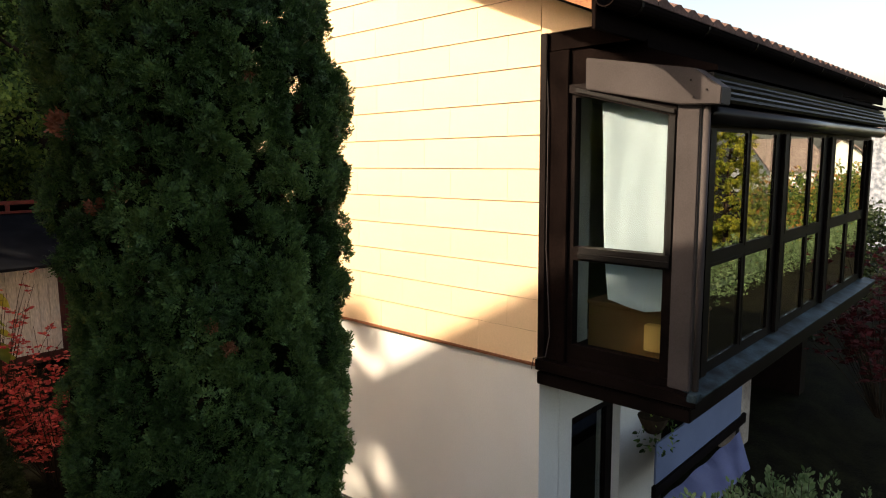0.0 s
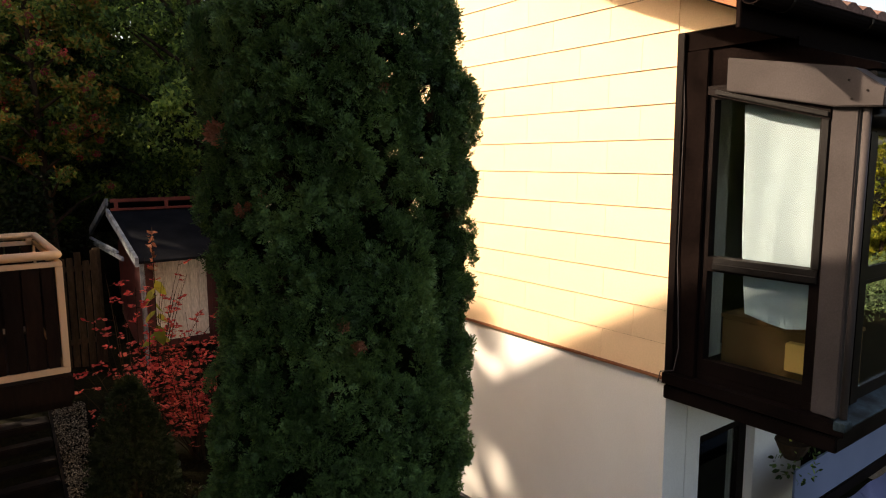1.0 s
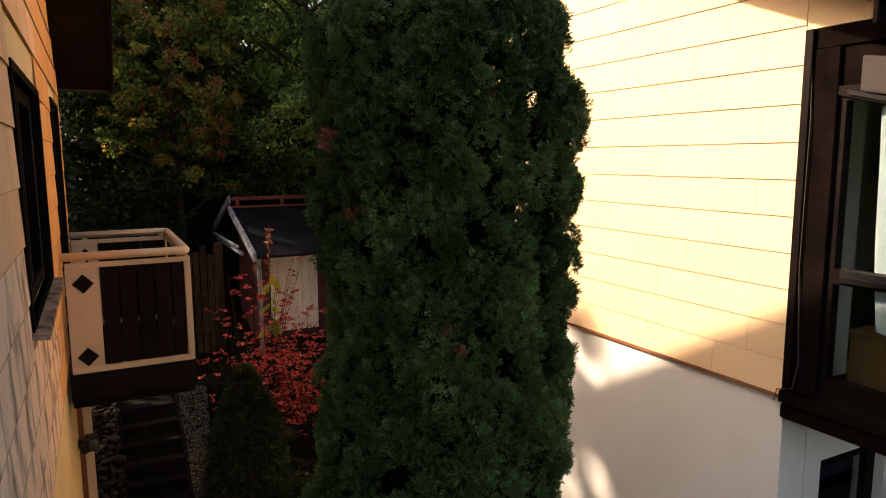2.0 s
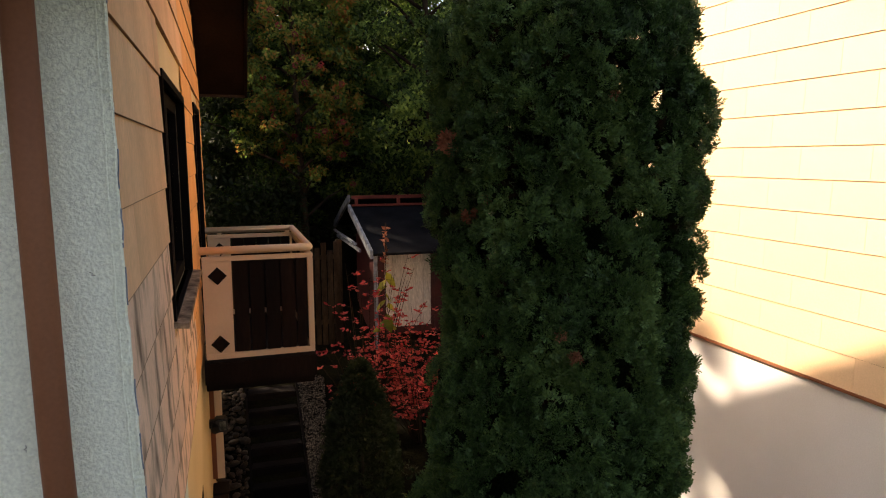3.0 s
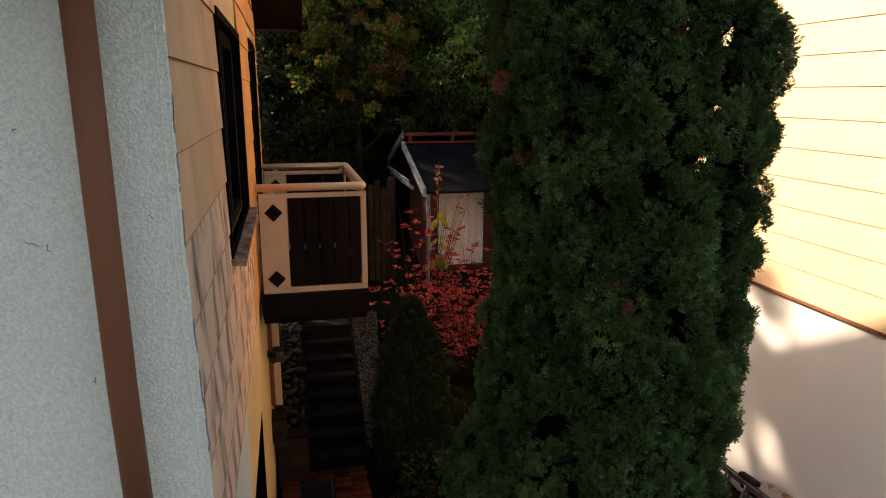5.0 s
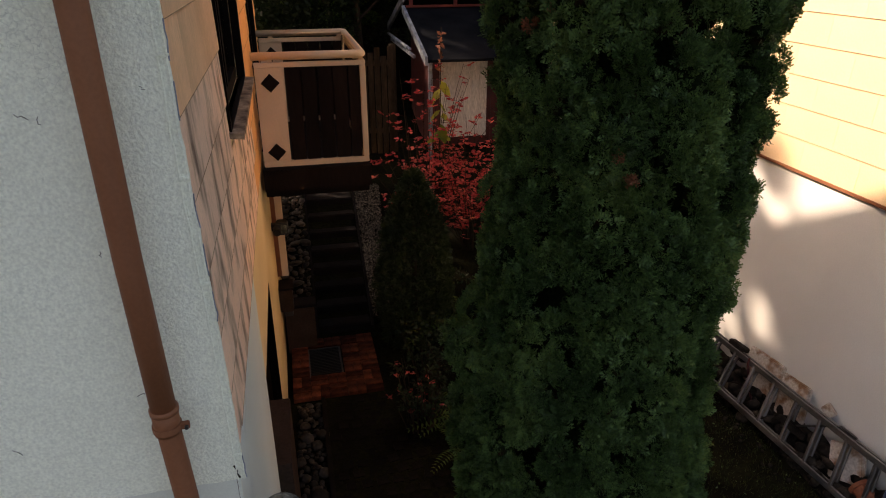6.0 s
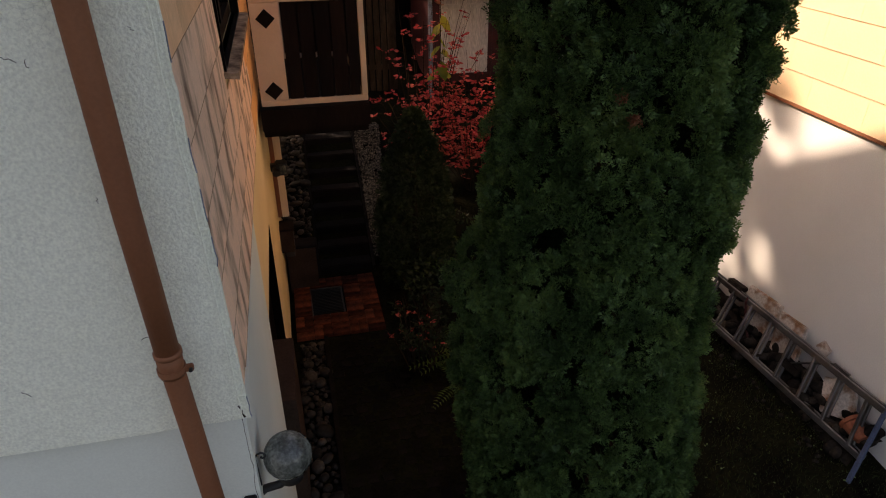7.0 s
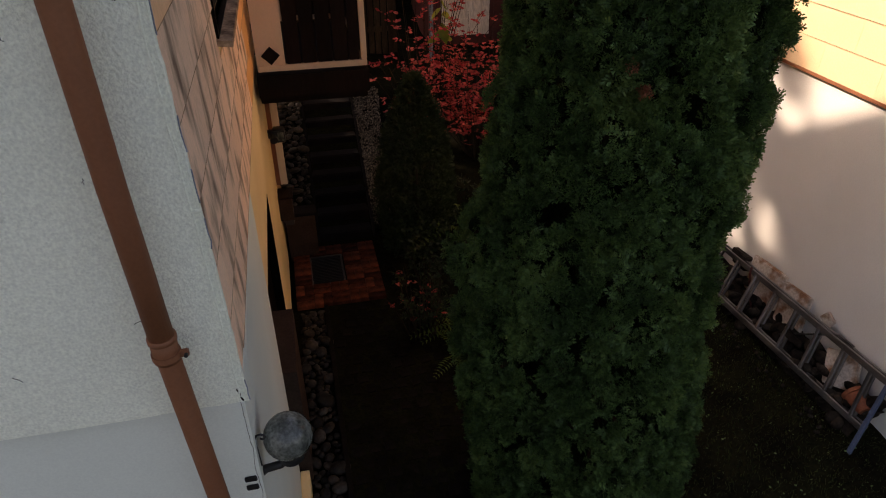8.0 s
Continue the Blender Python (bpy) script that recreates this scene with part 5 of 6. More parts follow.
def patio():
    c = thing("patio", 0.55, 6.8, 0.0, "small patio of red clay pavers round a sunken grate", "patio")
    X0, X1, Y0, Y1 = 0.06, 1.06, 6.19, 7.43
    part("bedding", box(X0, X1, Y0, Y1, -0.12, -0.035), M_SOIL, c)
    gx0, gx1, gy0, gy1 = 0.25, 0.645, 6.56, 7.17
    lay, flat = brick_mesh(0.196, 0.096), brick_mesh(0.096, 0.196)
    rng = random.Random(8)
    used = set()
    nx, ny = 10, 12
    def free(i, j):
        x, y = X0 + 0.1 * (i + 0.5), Y0 + 0.1 * (j + 0.5)
        return 0 <= i < nx and 0 <= j < ny and (i, j) not in used and not (gx0 - 0.02 < x < gx1 + 0.02 and gy0 - 0.02 < y < gy1 + 0.02)
    for j in range(ny):
        for i in range(nx):
            if not free(i, j):
                continue
            across = (i + j) % 4 < 2
            if across and free(i + 1, j):
                cells, me, w, d = [(i, j), (i + 1, j)], lay, 0.2, 0.1
            elif free(i, j + 1):
                cells, me, w, d = [(i, j), (i, j + 1)], flat, 0.1, 0.2
            elif free(i + 1, j):
                cells, me, w, d = [(i, j), (i + 1, j)], lay, 0.2, 0.1
            else:
                cells, me, w, d = [(i, j)], None, 0.1, 0.1
            used.update(cells)
            x = X0 + 0.1 * (sum(a for a, _ in cells) / len(cells) + 0.5)
            y = Y0 + 0.1 * (sum(q for _, q in cells) / len(cells) + 0.5)
            if me is None:
                me = brick_mesh(0.096, 0.096)
            ob = new("brick", me)
            ob.parent = c
            ob.matrix_basis = Matrix.Translation(Vector((x, y, -0.005 + rng.uniform(-0.003, 0.003))) - c.location) @ pose(0, 0, 0, rng.uniform(-0.8, 0.8), rng.uniform(-0.8, 0.8), rng.uniform(-0.6, 0.6))
    g = thing("door_grate", 0.45, 6.87, 0.0, "black metal foot grate let into the pavers", "grate")
    part("frame", wall_y(0, 0.03, gx0, gx1, gy0, gy1, [(gx0 + 0.02, gx1 - 0.02, gy0 + 0.02, gy1 - 0.02)]), M_BLACK, g)
    for o in g.children:
        for v in o.data.vertices:
            v.co.y, v.co.z = v.co.z, v.co.y - 0.012
    part("pit", box(gx0, gx1, gy0, gy1, -0.10, -0.09), M_BLACK, g)
    for i in range(18):
        y = gy0 + 0.035 + 0.032 * i
        part("bar", box(gx0 + 0.021, gx1 - 0.021, y, y + 0.006, -0.02, 0.012), M_BLACK, g)


patio()


def path():
    c = thing("garden_path", 0.9, 4.0, 0.0, "worn cobble path between the houses, alley shade in its colour", "path", kind="structure")
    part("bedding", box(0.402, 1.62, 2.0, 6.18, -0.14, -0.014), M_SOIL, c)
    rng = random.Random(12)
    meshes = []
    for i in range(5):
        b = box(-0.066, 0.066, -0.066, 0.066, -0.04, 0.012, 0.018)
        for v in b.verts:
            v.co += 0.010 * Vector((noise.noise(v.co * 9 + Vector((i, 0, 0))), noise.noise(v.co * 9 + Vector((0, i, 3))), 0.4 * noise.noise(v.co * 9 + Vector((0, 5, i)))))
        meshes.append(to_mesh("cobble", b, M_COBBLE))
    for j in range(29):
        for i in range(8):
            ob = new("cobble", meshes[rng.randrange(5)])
            ob.parent = c
            x, y = 0.48 + 0.145 * i + (0.07 if j % 2 else 0), 2.08 + 0.143 * j
            ob.matrix_basis = Matrix.Translation(Vector((x + rng.uniform(-0.012, 0.012), y + rng.uniform(-0.012, 0.012), -0.019 + rng.uniform(-0.009, 0.005))) - c.location) @ pose(0, 0, 0, rng.uniform(-3, 3), rng.uniform(-3, 3), rng.uniform(-8, 8))


path()


def gravel_strip():
    rng = np.random.default_rng(7)
    k = 3600
    y = rng.uniform(7.55, 9.6, k)
    x = 1.12 + rng.uniform(0, 1, k) * (0.22 + 0.16 * (y - 7.5) / 2)
    z = np.array([ground_z(a, q) for a, q in zip(x, y)]) + rng.uniform(0.03, 0.055, k)
    oct_v = np.array([(1, 0, 0), (0, 0.8, 0), (-0.9, 0, 0.1), (0, -1, 0), (0.1, 0, 0.7), (0, 0, -0.7)])
    oct_f = np.array([(0, 1, 4), (1, 2, 4), (2, 3, 4), (3, 0, 4), (1, 0, 5), (2, 1, 5), (3, 2, 5), (0, 3, 5)])
    v, f = spread(oct_v, oct_f, np.stack([x, y, z], 1), turns(unit(rng, k), rng.uniform(0, 6, k)), rng.uniform(0.008, 0.019, k))
    tagged(new("gravel", fast_mesh("gravel", v, f, M_GRAVEL)), "pale gravel strip beside the garden steps", "gravel", kind="stuff")
    b = prism([(7.5, 0.0), (7.5, 0.13), (9.65, 1.31), (9.65, 1.0)], "x", 1.116, 1.55)
    solid("gravel_bed", b, M_SOIL, "earth under the gravel strip", "soil", kind="structure")


gravel_strip()

# ---- shrubs and plants ----


def red_shrub(seed, name, x, y, z, high, reach, stems, per, size, material, label):
    rng = np.random.default_rng(seed)
    t = thing(name, x, y, z, label, "shrub")
    b = bmesh.new()
    places, axes = [], []
    for i in range(stems):
        a, r = rng.uniform(0, 6.28), reach * rng.uniform(0.15, 1.0)
        h = high * rng.uniform(0.35, 1.0)
        p0, p2 = np.array((x + 0.12 * math.cos(a), y + 0.12 * math.sin(a), z)), np.array((x + r * math.cos(a), y + r * math.sin(a), z + h))
        p1 = (p0 + p2) / 2 + np.array((0, 0, 0.22 * h))
        q = [(1 - s) ** 2 * p0 + 2 * s * (1 - s) * p1 + s * s * p2 for s in np.linspace(0, 1, 6)]
        tube(q, 0.008, 5, bm=b, taper=0.002)
        for w in range(max(2, per // 6)):
            s = rng.uniform(0.35, 1.0)
            c = (1 - s) ** 2 * p0 + 2 * s * (1 - s) * p1 + s * s * p2
            e = rng.uniform(0, 6.28)
            d = np.array((math.cos(e), math.sin(e), rng.uniform(-0.1, 0.5)))
            ln = rng.uniform(0.10, 0.24) * min(reach, 1.0)
            tube([c, c + d * ln], 0.003, 4, bm=b, taper=0.0015)
            along = rng.uniform(0.25, 1.05, 6)[:, None]
            places.append(c + d * ln * along + 0.012 * unit(rng, 6))
            flat = np.array((-d[1], d[0], 0.0)) * np.where(np.arange(6) % 2, 1.0, -1.0)[:, None]
            axes.append(flat * 0.8 + d * 0.7 + 0.35 * unit(rng, 6))
    tagged(part("branchwork", b, M_BARK, t), kind="stuff")
    leaves("foliage", rng, np.concatenate(places), np.concatenate(axes), size, material, t)
    return t


red_shrub(41, "red_shrub", 1.95, 8.35, 0.85, 2.35, 0.95, 44, 30, 0.060, M_LEAF_RED, "open shrub with crimson autumn leaves")
red_shrub(42, "red_shrub", 2.6, 8.1, 0.75, 1.80, 0.95, 60, 42, 0.060, M_LEAF_RED, "open shrub with crimson autumn leaves")
# low shrubs by the path use the leaf colour with shade in it
red_shrub(43, "flowering_shrub", 1.35, 5.5, 0.0, 0.75, 0.45, 30, 26, 0.045, M_LEAF_SHADED, "small dark shrub with red blossoms")
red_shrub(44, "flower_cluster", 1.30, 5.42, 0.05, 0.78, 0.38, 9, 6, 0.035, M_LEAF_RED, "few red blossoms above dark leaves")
red_shrub(45, "dark_red_shrub", 1.55, 6.1, 0.05, 0.7, 0.4, 22, 22, 0.045, M_LEAF_SHADED, "low dark shrub beside the path")


def tall_herb():
    rng = np.random.default_rng(9)
    t = thing("tall_herb", 2.16, 8.2, 0.9, "tall herb with drooping yellow-green leaves and dry spike", "plant")
    part("stem", tube([(2.16, 8.2, 0.9), (2.15, 8.2, 2.2), (2.17, 8.2, 3.65)], 0.012, 6, taper=0.004), M_BARK, t)
    for i in range(9):
        z, a = 2.30 + 0.09 * i, i * 2.3 + 0.4
        axis = np.array([[math.cos(a), 0.6 * math.sin(a), -0.25 - 0.7 * (i % 3)]])
        leaves("leaf", rng, np.array([[2.16, 8.2, z]]), axis, 0.22, M_LEAF_YELLOW, t)
    z = rng.uniform(3.1, 3.6, 30)
    leaves("dry_spike", rng, np.stack([np.full(30, 2.16), np.full(30, 8.2), z], 1), unit(rng, 30), 0.07, M_THUJA_DRY, t)["kind"] = "stuff"


tall_herb()


def small_conifer():
    rng = np.random.default_rng(14)
    x, y = 1.60, 7.15
    t = thing("dwarf_conifer", x, y, ground_z(x, y), "slender dark conical conifer beside the steps", "tree")
    part("trunk", tube([(x, y, 0.0), (x, y, 2.0)], 0.05, 8, taper=0.01), M_BARK, t)
    outline = [(0.05, 0.34), (0.5, 0.42), (1.0, 0.42), (1.5, 0.33), (1.95, 0.17), (2.2, 0.03)]
    sprays("crown", rng, (x, y), outline, 0.06, 2.18, 1500, 7, 0.07, frond(3, 1.0, 0.40, 0.06, 34, 0.1), M_CONIFER, t, 0.05, 0.035)


small_conifer()


def fern(seed, x, y, z, count, size):
    rng = np.random.default_rng(seed)
    t = thing("fern", x, y, z, "pale green fern with arching fronds", "fern", "ferns by the thuja")
    tv, tf = [], []
    for i in range(14):
        s = i / 13
        y0, drop = s, -0.55 * s * s + 0.5 * s
        ln = 0.19 * math.sin(math.pi * (0.12 + 0.85 * (1 - s)))
        for side in (-1, 1):
            k = len(tv)
            tv += [(0, y0, drop), (side * ln * 0.5, y0 + 0.03, drop + 0.01), (side * ln, y0 + 0.045, drop - 0.015), (side * ln * 0.5, y0 - 0.012, drop + 0.01)]
            tf.append((k, k + 1, k + 2, k + 3) if side > 0 else (k + 3, k + 2, k + 1, k))
    a = rng.uniform(0, 6.28, count)
    rot = np.stack([np.stack([-np.sin(a), np.cos(a), 0 * a], 1), np.stack([np.cos(a), np.sin(a), 0 * a], 1), np.tile([0, 0, 1.0], (count, 1))], 2)
    v, f = spread(np.array(tv), np.array(tf), np.tile([x, y, z + 0.02], (count, 1)), rot, size * rng.uniform(0.7, 1.1, count))
    hang(new("fronds", fast_mesh("fronds", v, f, M_FERN)), t)


fern(1, 1.75, 5.35, 0.12, 11, 0.62)
fern(2, 1.62, 4.95, 0.08, 8, 0.45)
fern(3, 2.05, 6.9, 0.35, 12, 0.7)


def garden_shrub():
    rng = np.random.default_rng(46)
    t = thing("garden_shrub", 4.6, 1.15, 0.1, "dense shrub with upright pale green sprigs by the terrace", "shrub")
    b = bmesh.new()
    places, axes = [], []
    for i in range(150):
        x, y = 4.7 + rng.uniform(-1.0, 1.1), 1.15 + rng.uniform(-0.35, 0.35)
        top = 2.30 - 0.20 * (x - 4.3) - 0.35 * (y - 1.15) ** 2 + rng.uniform(-0.22, 0.10)
        tube([(4.6 + 0.3 * (x - 4.6), 1.15, 0.1), (x, y, top - 0.5), (x + rng.uniform(-0.03, 0.03), y, top)], 0.006, 4, bm=b, taper=0.002)
        n = 70
        s = rng.uniform(0, 1, n) ** 0.8
        a = rng.uniform(0, 6.28, n)
        r = 0.012 + 0.075 * s
        places.append(np.stack([x + r * np.cos(a) * 0.6, y + r * np.sin(a) * 0.6, top - 0.42 * s], 1))
        axes.append(np.stack([np.cos(a), np.sin(a), 1.3 - 0.9 * s], 1))
    tagged(part("branchwork", b, M_BARK, t), kind="stuff")
    leaves("foliage", rng, np.concatenate(places), np.concatenate(axes), 0.042, M_LEAF_PALE, t)


garden_shrub()
red_shrub(47, "red_maple", 12.3, 1.7, 0.3, 2.8, 1.3, 80, 50, 0.09, M_LEAF_MAPLE, "deep red ornamental maple beyond the bay")


def lawn():
    rng = np.random.default_rng(21)
    k = 9000
    x, y = rng.uniform(2.5, 4.45, k), rng.uniform(1.7, 5.6, k)
    z = np.array([ground_z(a, q) for a, q in zip(x, y)])
    tv = np.array([(-0.06, 0, 0), (0.06, 0, 0), (0.03, 0.6, 0.04), (-0.02, 1.0, 0.2)])
    v, f = spread(tv, np.array([(0, 1, 2, 3)]), np.stack([x, y, z], 1), turns(unit(rng, k) * 0.6 + np.array([0, 0, 1.0]), rng.uniform(0, 6, k)), rng.uniform(0.02, 0.05, k))
    tagged(new("grass", fast_mesh("grass", v, f, M_GRASS)), "thin mossy grass in the shade", "grass", kind="stuff")
    k = 300
    x, y = rng.uniform(2.8, 4.2, k), rng.uniform(1.9, 4.8, k)
    z = np.array([ground_z(a, q) for a, q in zip(x, y)]) + 0.02
    v, f = spread(LEAF_V, LEAF_F, np.stack([x, y, z], 1), turns(unit(rng, k) * np.array([1, 1, 0.3]), rng.uniform(0, 6, k)), rng.uniform(0.012, 0.026, k))
    tagged(new("fallen_leaf_litter", fast_mesh("fallen_leaf_litter", v, f, M_LEAF_PALE)), "few pale fallen leaves on the grass", "leaf litter", kind="stuff")


lawn()

# ---- things on the near house ----


def downpipe():
    c = thing("downpipe", -0.165, 1.915, 0.0, "brown painted rainwater downpipe with a socket joint", "downpipe")
    x, y, r = -0.166, 1.900, 0.0385
    low = x + 0.014
    part("upper_pipe", tube([(low, y, 3.155), (x + 0.002, y, 3.7), (x, y, 4.2), (x, y, 5.3)], r, 24), M_PIPE, c, smooth=True)
    part("lower_pipe", tube([(low + 0.075, y, -0.05), (low + 0.040, y, 2.2), (low + 0.002, y, 3.10), (low, y, 3.155)], r * 0.96, 24), M_PIPE, c, smooth=True)
    part("socket", tube([(low, y, 3.10), (low, y, 3.19)], r * 1.06, 24), M_PIPE, c, smooth=True)
    part("socket_ring", tube([(low, y, 3.178), (low, y, 3.186), (low, y, 3.194)], r * 1.15, 24), M_PIPE, c, smooth=True)
    cl = part("clamp", tube([(low, y, 3.112), (low, y, 3.132)], r * 1.17, 24), M_PIPE, c, "brown clamp with a bolt")
    part("lug", box(low + 0.040, low + 0.068, y - 0.016, y + 0.002, 3.110, 3.134, 0.003), M_PIPE, cl)
    part("bolt", tube([(low + 0.060, y - 0.026, 3.122), (low + 0.060, y + 0.008, 3.122)], 0.0065, 8), M_BLACK, cl)
    part("bracket", tube([(low, y + 0.03, 3.122), (low, 1.99, 3.122)], 0.007, 8), M_BLACK, cl)


downpipe()


def globe_lamp():
    c = thing("wall_lamp", 0.0, 2.12, 2.4, "round smoky glass wall lamp on a black arm", "lamp")
    gx, gy, gz, r = 0.142, 2.10, 2.455, 0.098
    b = bmesh.new()
    bmesh.ops.create_uvsphere(b, u_segments=32, v_segments=20, radius=r, matrix=Matrix.Translation((gx, gy, gz)))
    part("globe", b, M_GLOBE, c, "dusty smoked glass globe", smooth=True)
    part("collar", tube([(gx, gy, gz - r - 0.03), (gx, gy, gz - r + 0.025)], 0.05, 20), M_BLACK, c, smooth=True)
    part("arm", tube([(gx, gy, gz - r - 0.02), (gx - 0.05, gy, gz - r - 0.06), (gx - 0.11, gy, gz - r - 0.07), (0.0, gy, gz - r - 0.10)], 0.018, 10), M_BLACK, c, smooth=True)
    scroll = [(0.045 - 0.026 * (1 - 0.11 * i) * math.cos(0.75 * i), gy - 0.03, gz + 0.045 + 0.026 * (1 - 0.11 * i) * math.sin(0.75 * i)) for i in range(9)]
    part("scroll", tube([(0.024, gy - 0.03, gz - 0.11)] + scroll, 0.0045, 6), M_BLACK, c)
    part("wall_plate", box(0.0, 0.014, gy - 0.05, gy + 0.05, gz - r - 0.17, gz - r - 0.03, 0.005), M_BLACK, c)


globe_lamp()



def plaque():
    c = thing("wall_plaque", -0.02, 2.02, 2.26, "two small dark metal bars on the white base wall", "plaque")
    for z in (2.275, 2.325):
        part("bar", box(-0.042, 0.006, 2.012, 2.0215, z, z + 0.030, 0.004), M_BLACK, c)


plaque()


def wall_fittings():
    c = thing("wall_spotlight", 0.02, 6.88, 1.78, "black box-shaped spotlight with sensor on the side wall", "lamp")
    part("wall_arm", box(0.0, 0.05, 6.86, 6.92, 1.74, 1.82, 0.004), M_BLACK, c)
    head = part("head", box(0.052, 0.175, 6.80, 6.93, 1.71, 1.85, 0.012), M_BLACK, c)
    part("reflector", box(0.10, 0.165, 6.788, 6.799, 1.735, 1.83, 0.004), M_GLOBE, head, "pale glass front")
    part("sensor", tube([(0.06, 6.85, 1.775), (0.06, 6.765, 1.755)], 0.042, 16), M_BLACK, c, "round black sensor")
    c = thing("door_casing", 0.06, 7.13, 1.1, "cream painted upright casing board on the side wall", "casing")
    part("board", box(0.050, 0.125, 7.10, 7.15, 1.08, 2.14, 0.004), M_BEIGE, c)
    part("back_board", box(0.002, 0.048, 7.10, 7.15, 1.08, 2.14, 0.003), M_PIPE, c, "brown back edge")
    c = thing("meter_box", 0.07, 7.05, 0.70, "small brown box on the side wall", "box")
    part("case", box(0.002, 0.15, 6.86, 7.08, 0.74, 1.02, 0.006), M_RUST, c)
    part("lid", box(0.002, 0.165, 6.84, 7.09, 1.022, 1.045, 0.004), M_DARK_WOOD, c)
    part("foot", box(0.03, 0.14, 6.90, 7.04, 0.66, 0.738, 0.004), M_BLACK, c)


wall_fittings()

# ---- ladder and rubble along the rendered wall ----


def ladder():
    c = thing("ladder", 4.2, 3.9, 0.56, "aluminium extension ladder lying on edge against the wall", "ladder")
    lo0, lo1 = Vector((4.295, 2.90, 0.59)), Vector((4.13, 5.35, 0.59))
    up0, up1 = Vector((4.42, 2.96, 0.985)), Vector((4.40, 5.44, 0.87))
    def bar(p, q, w, h, name, mat=M_ALULIGHT, up=None, lab=""):
        d = (q - p).normalized()
        n = (up or (up0 - lo0)).normalized()
        n = (n - d * n.dot(d)).normalized()
        s = d.cross(n)
        b = bmesh.new()
        vs = [b.verts.new(e + n * i * h / 2 + s * j * w / 2) for e in (p, q) for i, j in ((-1, -1), (-1, 1), (1, 1), (1, -1))]
        for f in ((0, 1, 2, 3), (7, 6, 5, 4), (0, 4, 5, 1), (1, 5, 6, 2), (2, 6, 7, 3), (3, 7, 4, 0)):
            b.faces.new([vs[i] for i in f])
        bmesh.ops.recalc_face_normals(b, faces=b.faces[:])
        bmesh.ops.bevel(b, geom=b.edges[:], offset=0.004, segments=1, affect="EDGES")
        return part(name, b, mat, c, lab)
    side = (lo1 - lo0).cross(up0 - lo0).normalized() * -0.055
    for k, off in enumerate((Vector((0, 0, 0)), side)):
        bar(lo0 + off, lo1 + off, 0.022, 0.050, "lower_stile")
        bar(up0 + off, up1 + off, 0.022, 0.050, "upper_stile")
        for i in range(9):
            t = 0.05 + 0.112 * i
            bar(lo0.lerp(lo1, t) + off, up0.lerp(up1, t + 0.012) + off, 0.024, 0.028, "rung", up=(lo1 - lo0))
    bar(Vector((4.12, 2.82, 0.44)), Vector((4.44, 2.99, 1.06)), 0.025, 0.035, "stabiliser", M_BLUE, Vector((0, 1, 0)), "blue stabiliser bar")
    h = tube([(4.37, 4.52, 0.88), (4.36, 4.50, 0.92), (4.34, 4.49, 0.90)], 0.012, 8)
    part("hook", h, M_RED, c, "red hook")


ladder()


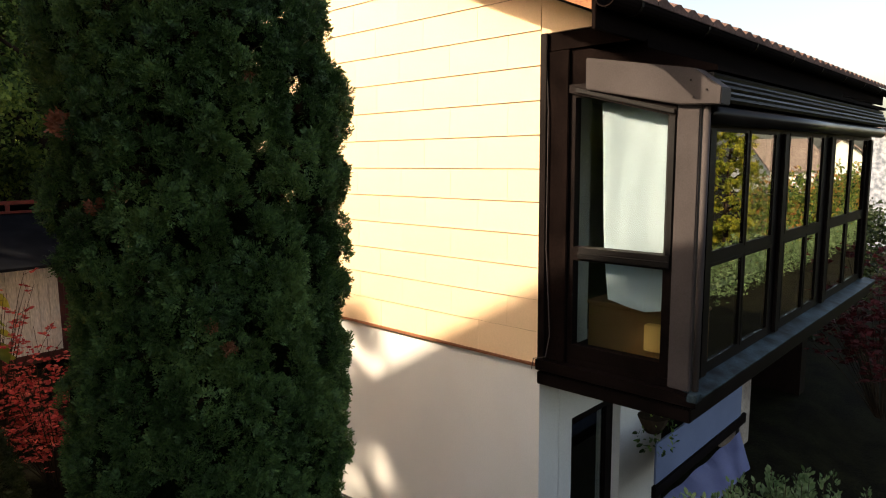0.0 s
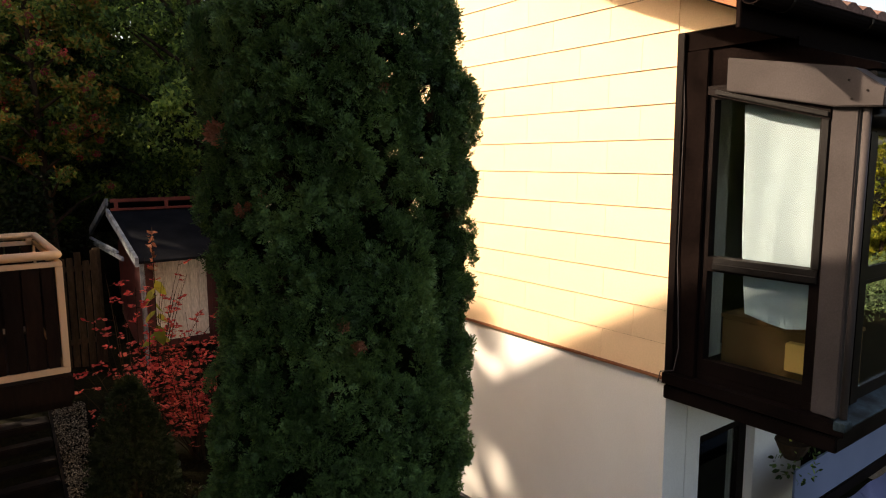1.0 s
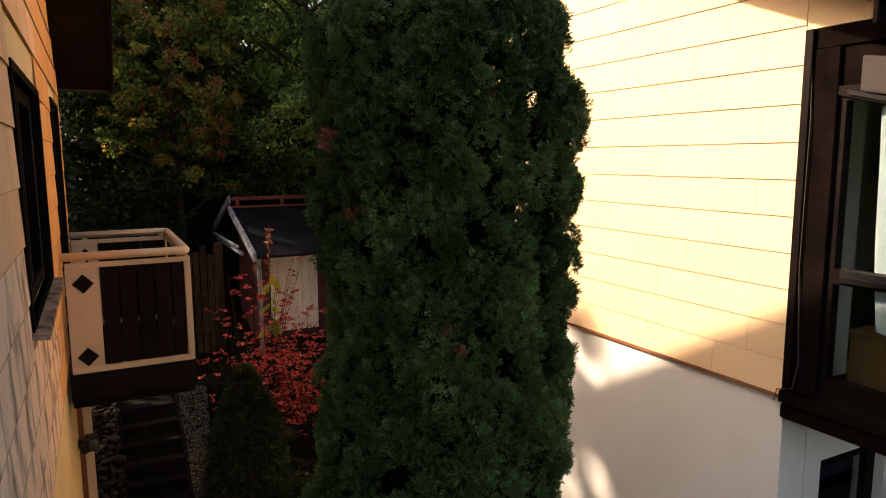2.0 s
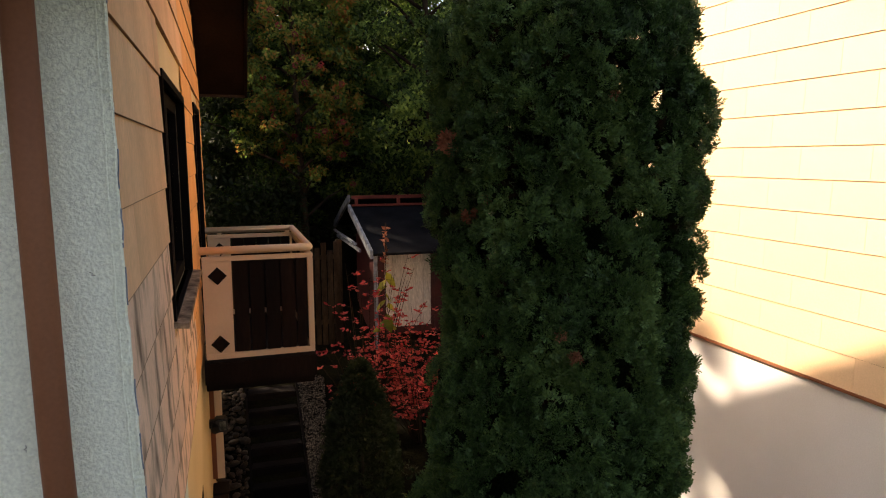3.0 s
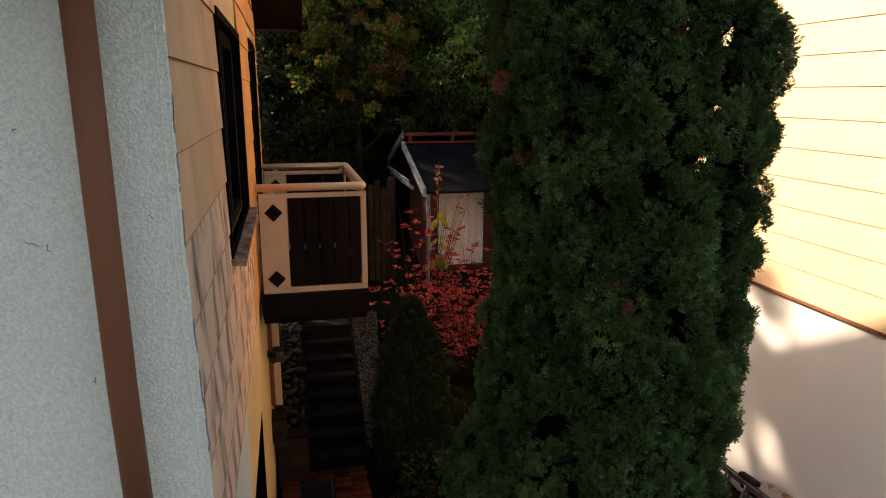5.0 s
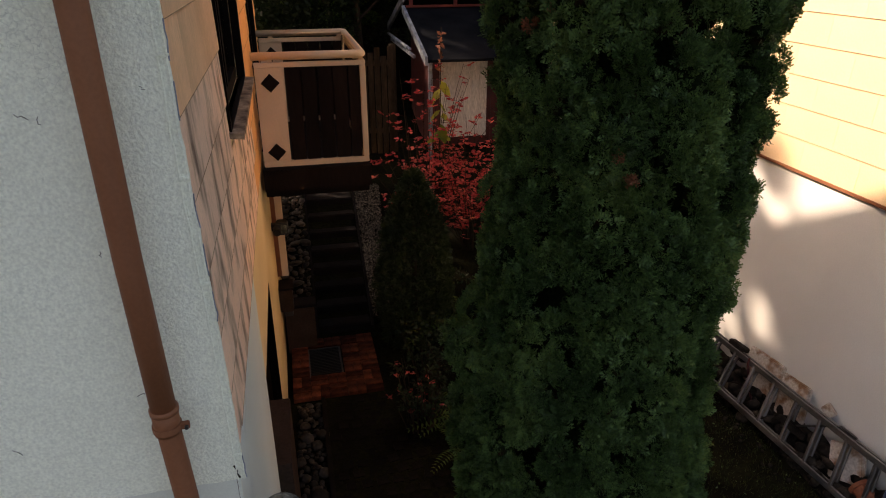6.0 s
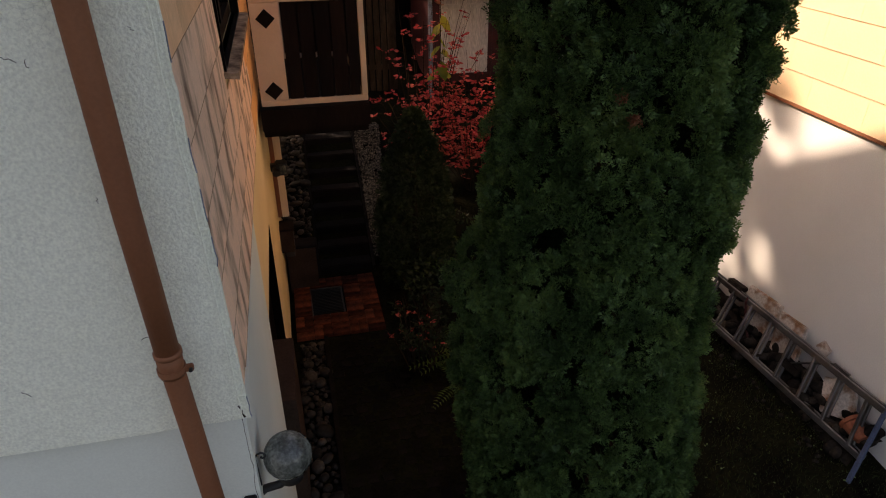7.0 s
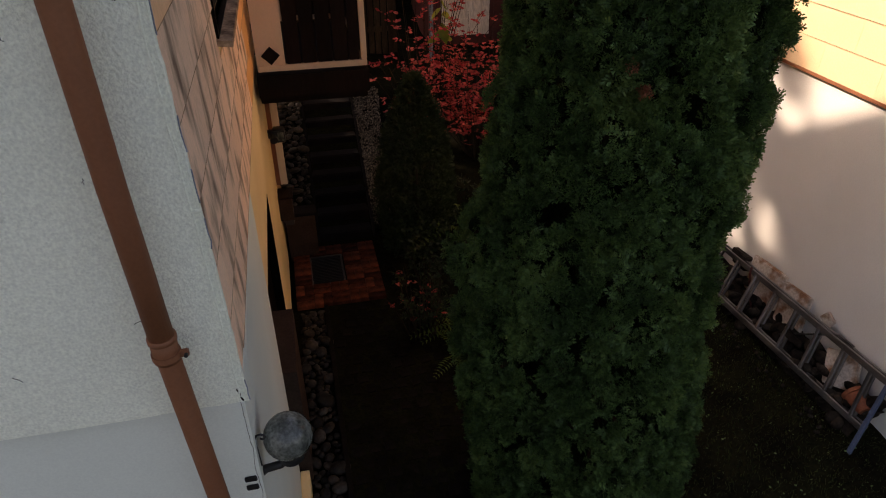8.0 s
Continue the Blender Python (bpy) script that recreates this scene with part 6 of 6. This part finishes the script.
def slabs():
    for x, y, z, dx, dy, dz, rx, ry, rz in ((4.440, 4.46, 0.86, 0.045, 0.44, 0.36, -4, 8, 1), (4.440, 4.06, 0.84, 0.045, 0.34, 0.40, -7, 8, -2), (4.425, 4.84, 0.93, 0.09, 0.20, 0.06, 4, 9, 12),
                                            (4.43, 4.80, 0.85, 0.10, 0.24, 0.07, -6, 4, -8), (4.462, 3.70, 1.00, 0.025, 0.12, 0.11, 28, 10, 4), (4.40, 3.36, 0.76, 0.05, 0.30, 0.30, -24, 16, 3), (4.34, 3.86, 0.72, 0.16, 0.24, 0.07, 12, 24, 20)):
        b = box(-dx / 2, dx / 2, -dy / 2, dy / 2, -dz / 2, dz / 2, 0.010)
        for v in b.verts:
            v.co += 0.014 * Vector((0.3 * noise.noise(v.co * 8 + Vector((y, 0, 0))), noise.noise(v.co * 8 + Vector((0, y, 2))), noise.noise(v.co * 8 + Vector((1, 3, y)))))
        ob = solid("concrete_slab", b, M_SLAB if dz > 0.08 else M_RUBBLE, "broken pale slab with rust stains on the wall" if dz > 0.08 else "dark broken brick lying against the wall", "slab", "rubble behind the ladder")
        ob.matrix_world = pose(x, y, z, rx, ry, rz)
    c = thing("rubble_heap", 4.36, 4.1, 0.5, "heap of dark earth and broken stones behind the ladder", "rubble")
    b = bmesh.new()
    n, k = 40, 5
    grid = [[b.verts.new((4.20 + 0.28 * j / k, 2.95 + 2.45 * i / n, 0.44 + 0.26 * (j / k) ** 0.7 + 0.06 * noise.noise((i * 0.45, j * 0.7, 3)))) for j in range(k + 1)] for i in range(n + 1)]
    for i in range(n):
        for j in range(k):
            b.faces.new((grid[i][j], grid[i][j + 1], grid[i + 1][j + 1], grid[i + 1][j]))
    part("earth", b, M_RUBBLE, c)
    rng = random.Random(16)
    for i in range(110):
        y, s = rng.uniform(2.98, 5.3), rng.uniform(0.5, 1.6)
        x = rng.uniform(4.20, 4.45)
        z = 0.47 + 0.26 * ((x - 4.20) / 0.28) ** 0.7 + rng.uniform(-0.01, 0.05)
        ob = new("stone", RUBBLE[rng.randrange(5)])
        ob.parent = c
        ob.matrix_basis = Matrix.Translation(Vector((x, y, z)) - c.location) @ pose(0, 0, 0, rng.uniform(0, 360), rng.uniform(-40, 40), rng.uniform(0, 360)) @ Matrix.Scale(s, 4)
    for i in range(26):
        t = rng.uniform(0, 1)
        ob = new("stone", RUBBLE[rng.randrange(5)])
        ob.parent = c
        x, y = 4.10 - 0.03 * t + rng.uniform(-0.10, 0.03), 3.0 + 1.5 * t
        ob.matrix_basis = Matrix.Translation(Vector((x, y, ground_z(x, y) + 0.01)) - c.location) @ pose(0, 0, 0, rng.uniform(0, 360), 20, rng.uniform(0, 360)) @ Matrix.Scale(rng.uniform(0.25, 0.6), 4)
    c = thing("flower_pot", 4.31, 3.18, 0.66, "orange clay flower pot lying among rubble", "pot")
    part("pot", tube([(4.33, 2.99, 0.68), (4.33, 3.13, 0.72)], 0.05, 16, taper=0.075), M_CLAY, c)
    part("rim", tube([(4.33, 3.132, 0.72), (4.33, 3.16, 0.727)], 0.082, 16), M_CLAY, c)
    c = thing("strap", 4.33, 4.5, 0.6, "red webbing strap hanging from the ladder", "strap")
    part("webbing", tube([(4.35, 4.58, 0.965), (4.325, 4.56, 0.93), (4.33, 4.50, 0.72), (4.30, 4.36, 0.60), (4.30, 4.25, 0.56)], 0.011, 6), M_RED, c)
    c = thing("strap", 4.33, 3.6, 0.8, "black strap wound round the ladder", "strap")
    part("webbing", tube([(4.28, 4.02, 0.62), (4.31, 3.80, 0.80), (4.35, 3.62, 0.93), (4.40, 3.50, 1.01), (4.42, 3.36, 1.0)], 0.010, 6), M_BLACK, c)


RUBBLE = [stone_mesh(s + 40, 0.05) for s in range(5)]
for q in RUBBLE:
    q.materials.clear()
    q.materials.append(M_RUBBLE)
slabs()

# ---- terrace side below the bay ----


def terrace():
    c = thing("awning", 6.9, 2.4, 1.2, "pale blue cloth awning over the terrace", "awning")
    part("valance", box(5.66, 7.80, 2.40, 2.42, 1.50, 1.88), M_CLOTH, c)
    part("rail", box(5.62, 7.95, 2.385, 2.425, 1.375, 1.495, 0.01), M_FRAME, c)
    b = bmesh.new()
    n = 26
    rows = [[b.verts.new((5.66 + (1.95 - 0.22 * j) * i / n + 0.04 * noise.noise((i, j, 2)), 2.34 - 0.11 * j, 1.38 - 0.02 * j + 0.012 * math.sin(i * 0.8 + j))) for i in range(n + 1)] for j in range(4)]
    for j in range(3):
        for i in range(n):
            b.faces.new((rows[j][i], rows[j][i + 1], rows[j + 1][i + 1], rows[j + 1][i]))
    bmesh.ops.solidify(b, geom=b.faces[:], thickness=0.006)
    part("cloth", b, M_SHEET, c, "lilac sheet", smooth=True)
    for x in (5.75, 7.75):
        part("leg", tube([(x, 2.41, -0.05), (x, 2.41, 1.45)], 0.02, 8), M_BLACK, c)
    c = thing("hanging_basket", 5.35, 2.3, 2.2, "dark hanging basket with trailing leaves", "plant pot")
    part("bowl", tube([(5.35, 2.3, 2.12), (5.35, 2.3, 2.18), (5.35, 2.3, 2.26)], 0.06, 14, taper=0.13), M_BARK, c)
    part("chain", tube([(5.35, 2.3, 2.26), (5.35, 2.3, 2.545)], 0.006, 6), M_BLACK, c)
    rng = np.random.default_rng(3)
    p = np.array([5.4, 2.28, 2.16]) + unit(rng, 90) * np.array([0.20, 0.15, 0.18]) - np.array([0, 0, 0.05])
    leaves("foliage", rng, p, unit(rng, 90) + np.array([0, 0, -0.5]), 0.05, M_LEAF, c)


terrace()


def far_house(name_label, x, y, z, w, d, h, turn, wall, roof):
    c = thing("house", x, y, z, name_label, "house")
    c.rotation_euler = (0, 0, radians(turn))
    def local(nm, bm, mt, parent, lab=""):
        ob = new(nm, to_mesh(nm, bm, mt))
        ob.parent = parent
        return tagged(ob, lab)
    wl = local("wall", box(-w / 2, w / 2, -d / 2, d / 2, -3, h), wall, c)
    b = bmesh.new()
    prism([(-d / 2, h), (d / 2, h), (0, h + d * 0.42)], "x", -w / 2, w / 2, bm=b)
    local("gable", b, wall, c)
    b = bmesh.new()
    for s in (-1, 1):
        prism([(0, h + d * 0.42 + 0.05), (0, h + d * 0.42 + 0.25), (s * (d / 2 + 0.5), h - 0.17), (s * (d / 2 + 0.5), h - 0.37)], "x", -w / 2 - 0.5, w / 2 + 0.5, bm=b)
    local("roof", b, roof, c)
    for i in range(3):
        for zz in (h - 1.9, h - 4.6):
            for s in (-1, 1):
                wx = -w / 2 + w * (i + 0.5) / 3
                fr = local("window", box(wx - 0.6, wx + 0.6, s * d / 2 - 0.03, s * d / 2 + 0.03, zz, zz + 1.2), M_WHITE_OLD, c)
                ob = new("pane", to_mesh("pane", box(wx - 0.5, wx + 0.5, s * (d / 2 + 0.035) - 0.004, s * (d / 2 + 0.035) + 0.004, zz + 0.1, zz + 1.1), M_BLACK))
                ob.parent = fr
    return c


far_house("white neighbouring house with a grey-brown tiled roof", 90.0, -22.6, 0.0, 8, 8, 2.9, 35, M_RENDER, M_ROOF_GREY)
far_house("cream neighbouring house with a grey-brown tiled roof", 104.0, -19.0, 0.0, 9, 8, 3.2, -20, M_BASE, M_ROOF_GREY)
far_house("grey neighbouring house with a low tiled roof", 36.0, 8.5, 0.0, 9, 8, 4.2, 5, M_GREYWOOD, M_ROOF_GREY)
broad_tree(51, 25.0, -5.3, 6.6, 1.0, 9000, 0.14, M_LEAF_YELLOW, 0.05, "tree", "yellow-green autumn tree by the street")
hedge(52, 28, 66, -5.6, 4.1, 1.6, 16000, 0.22, M_LEAF_ROWAN, "reddish brown hedge along the street")
hedge(54, 15, 40, -4.0, 2.0, 1.0, 12000, 0.11, M_LEAF_PALE, "pale green garden hedge along the street")
hedge(53, 12.6, 24, 4.0, 3.2, 1.0, 9000, 0.14, M_LEAF_SHADED, "dark hedge beyond the bay")
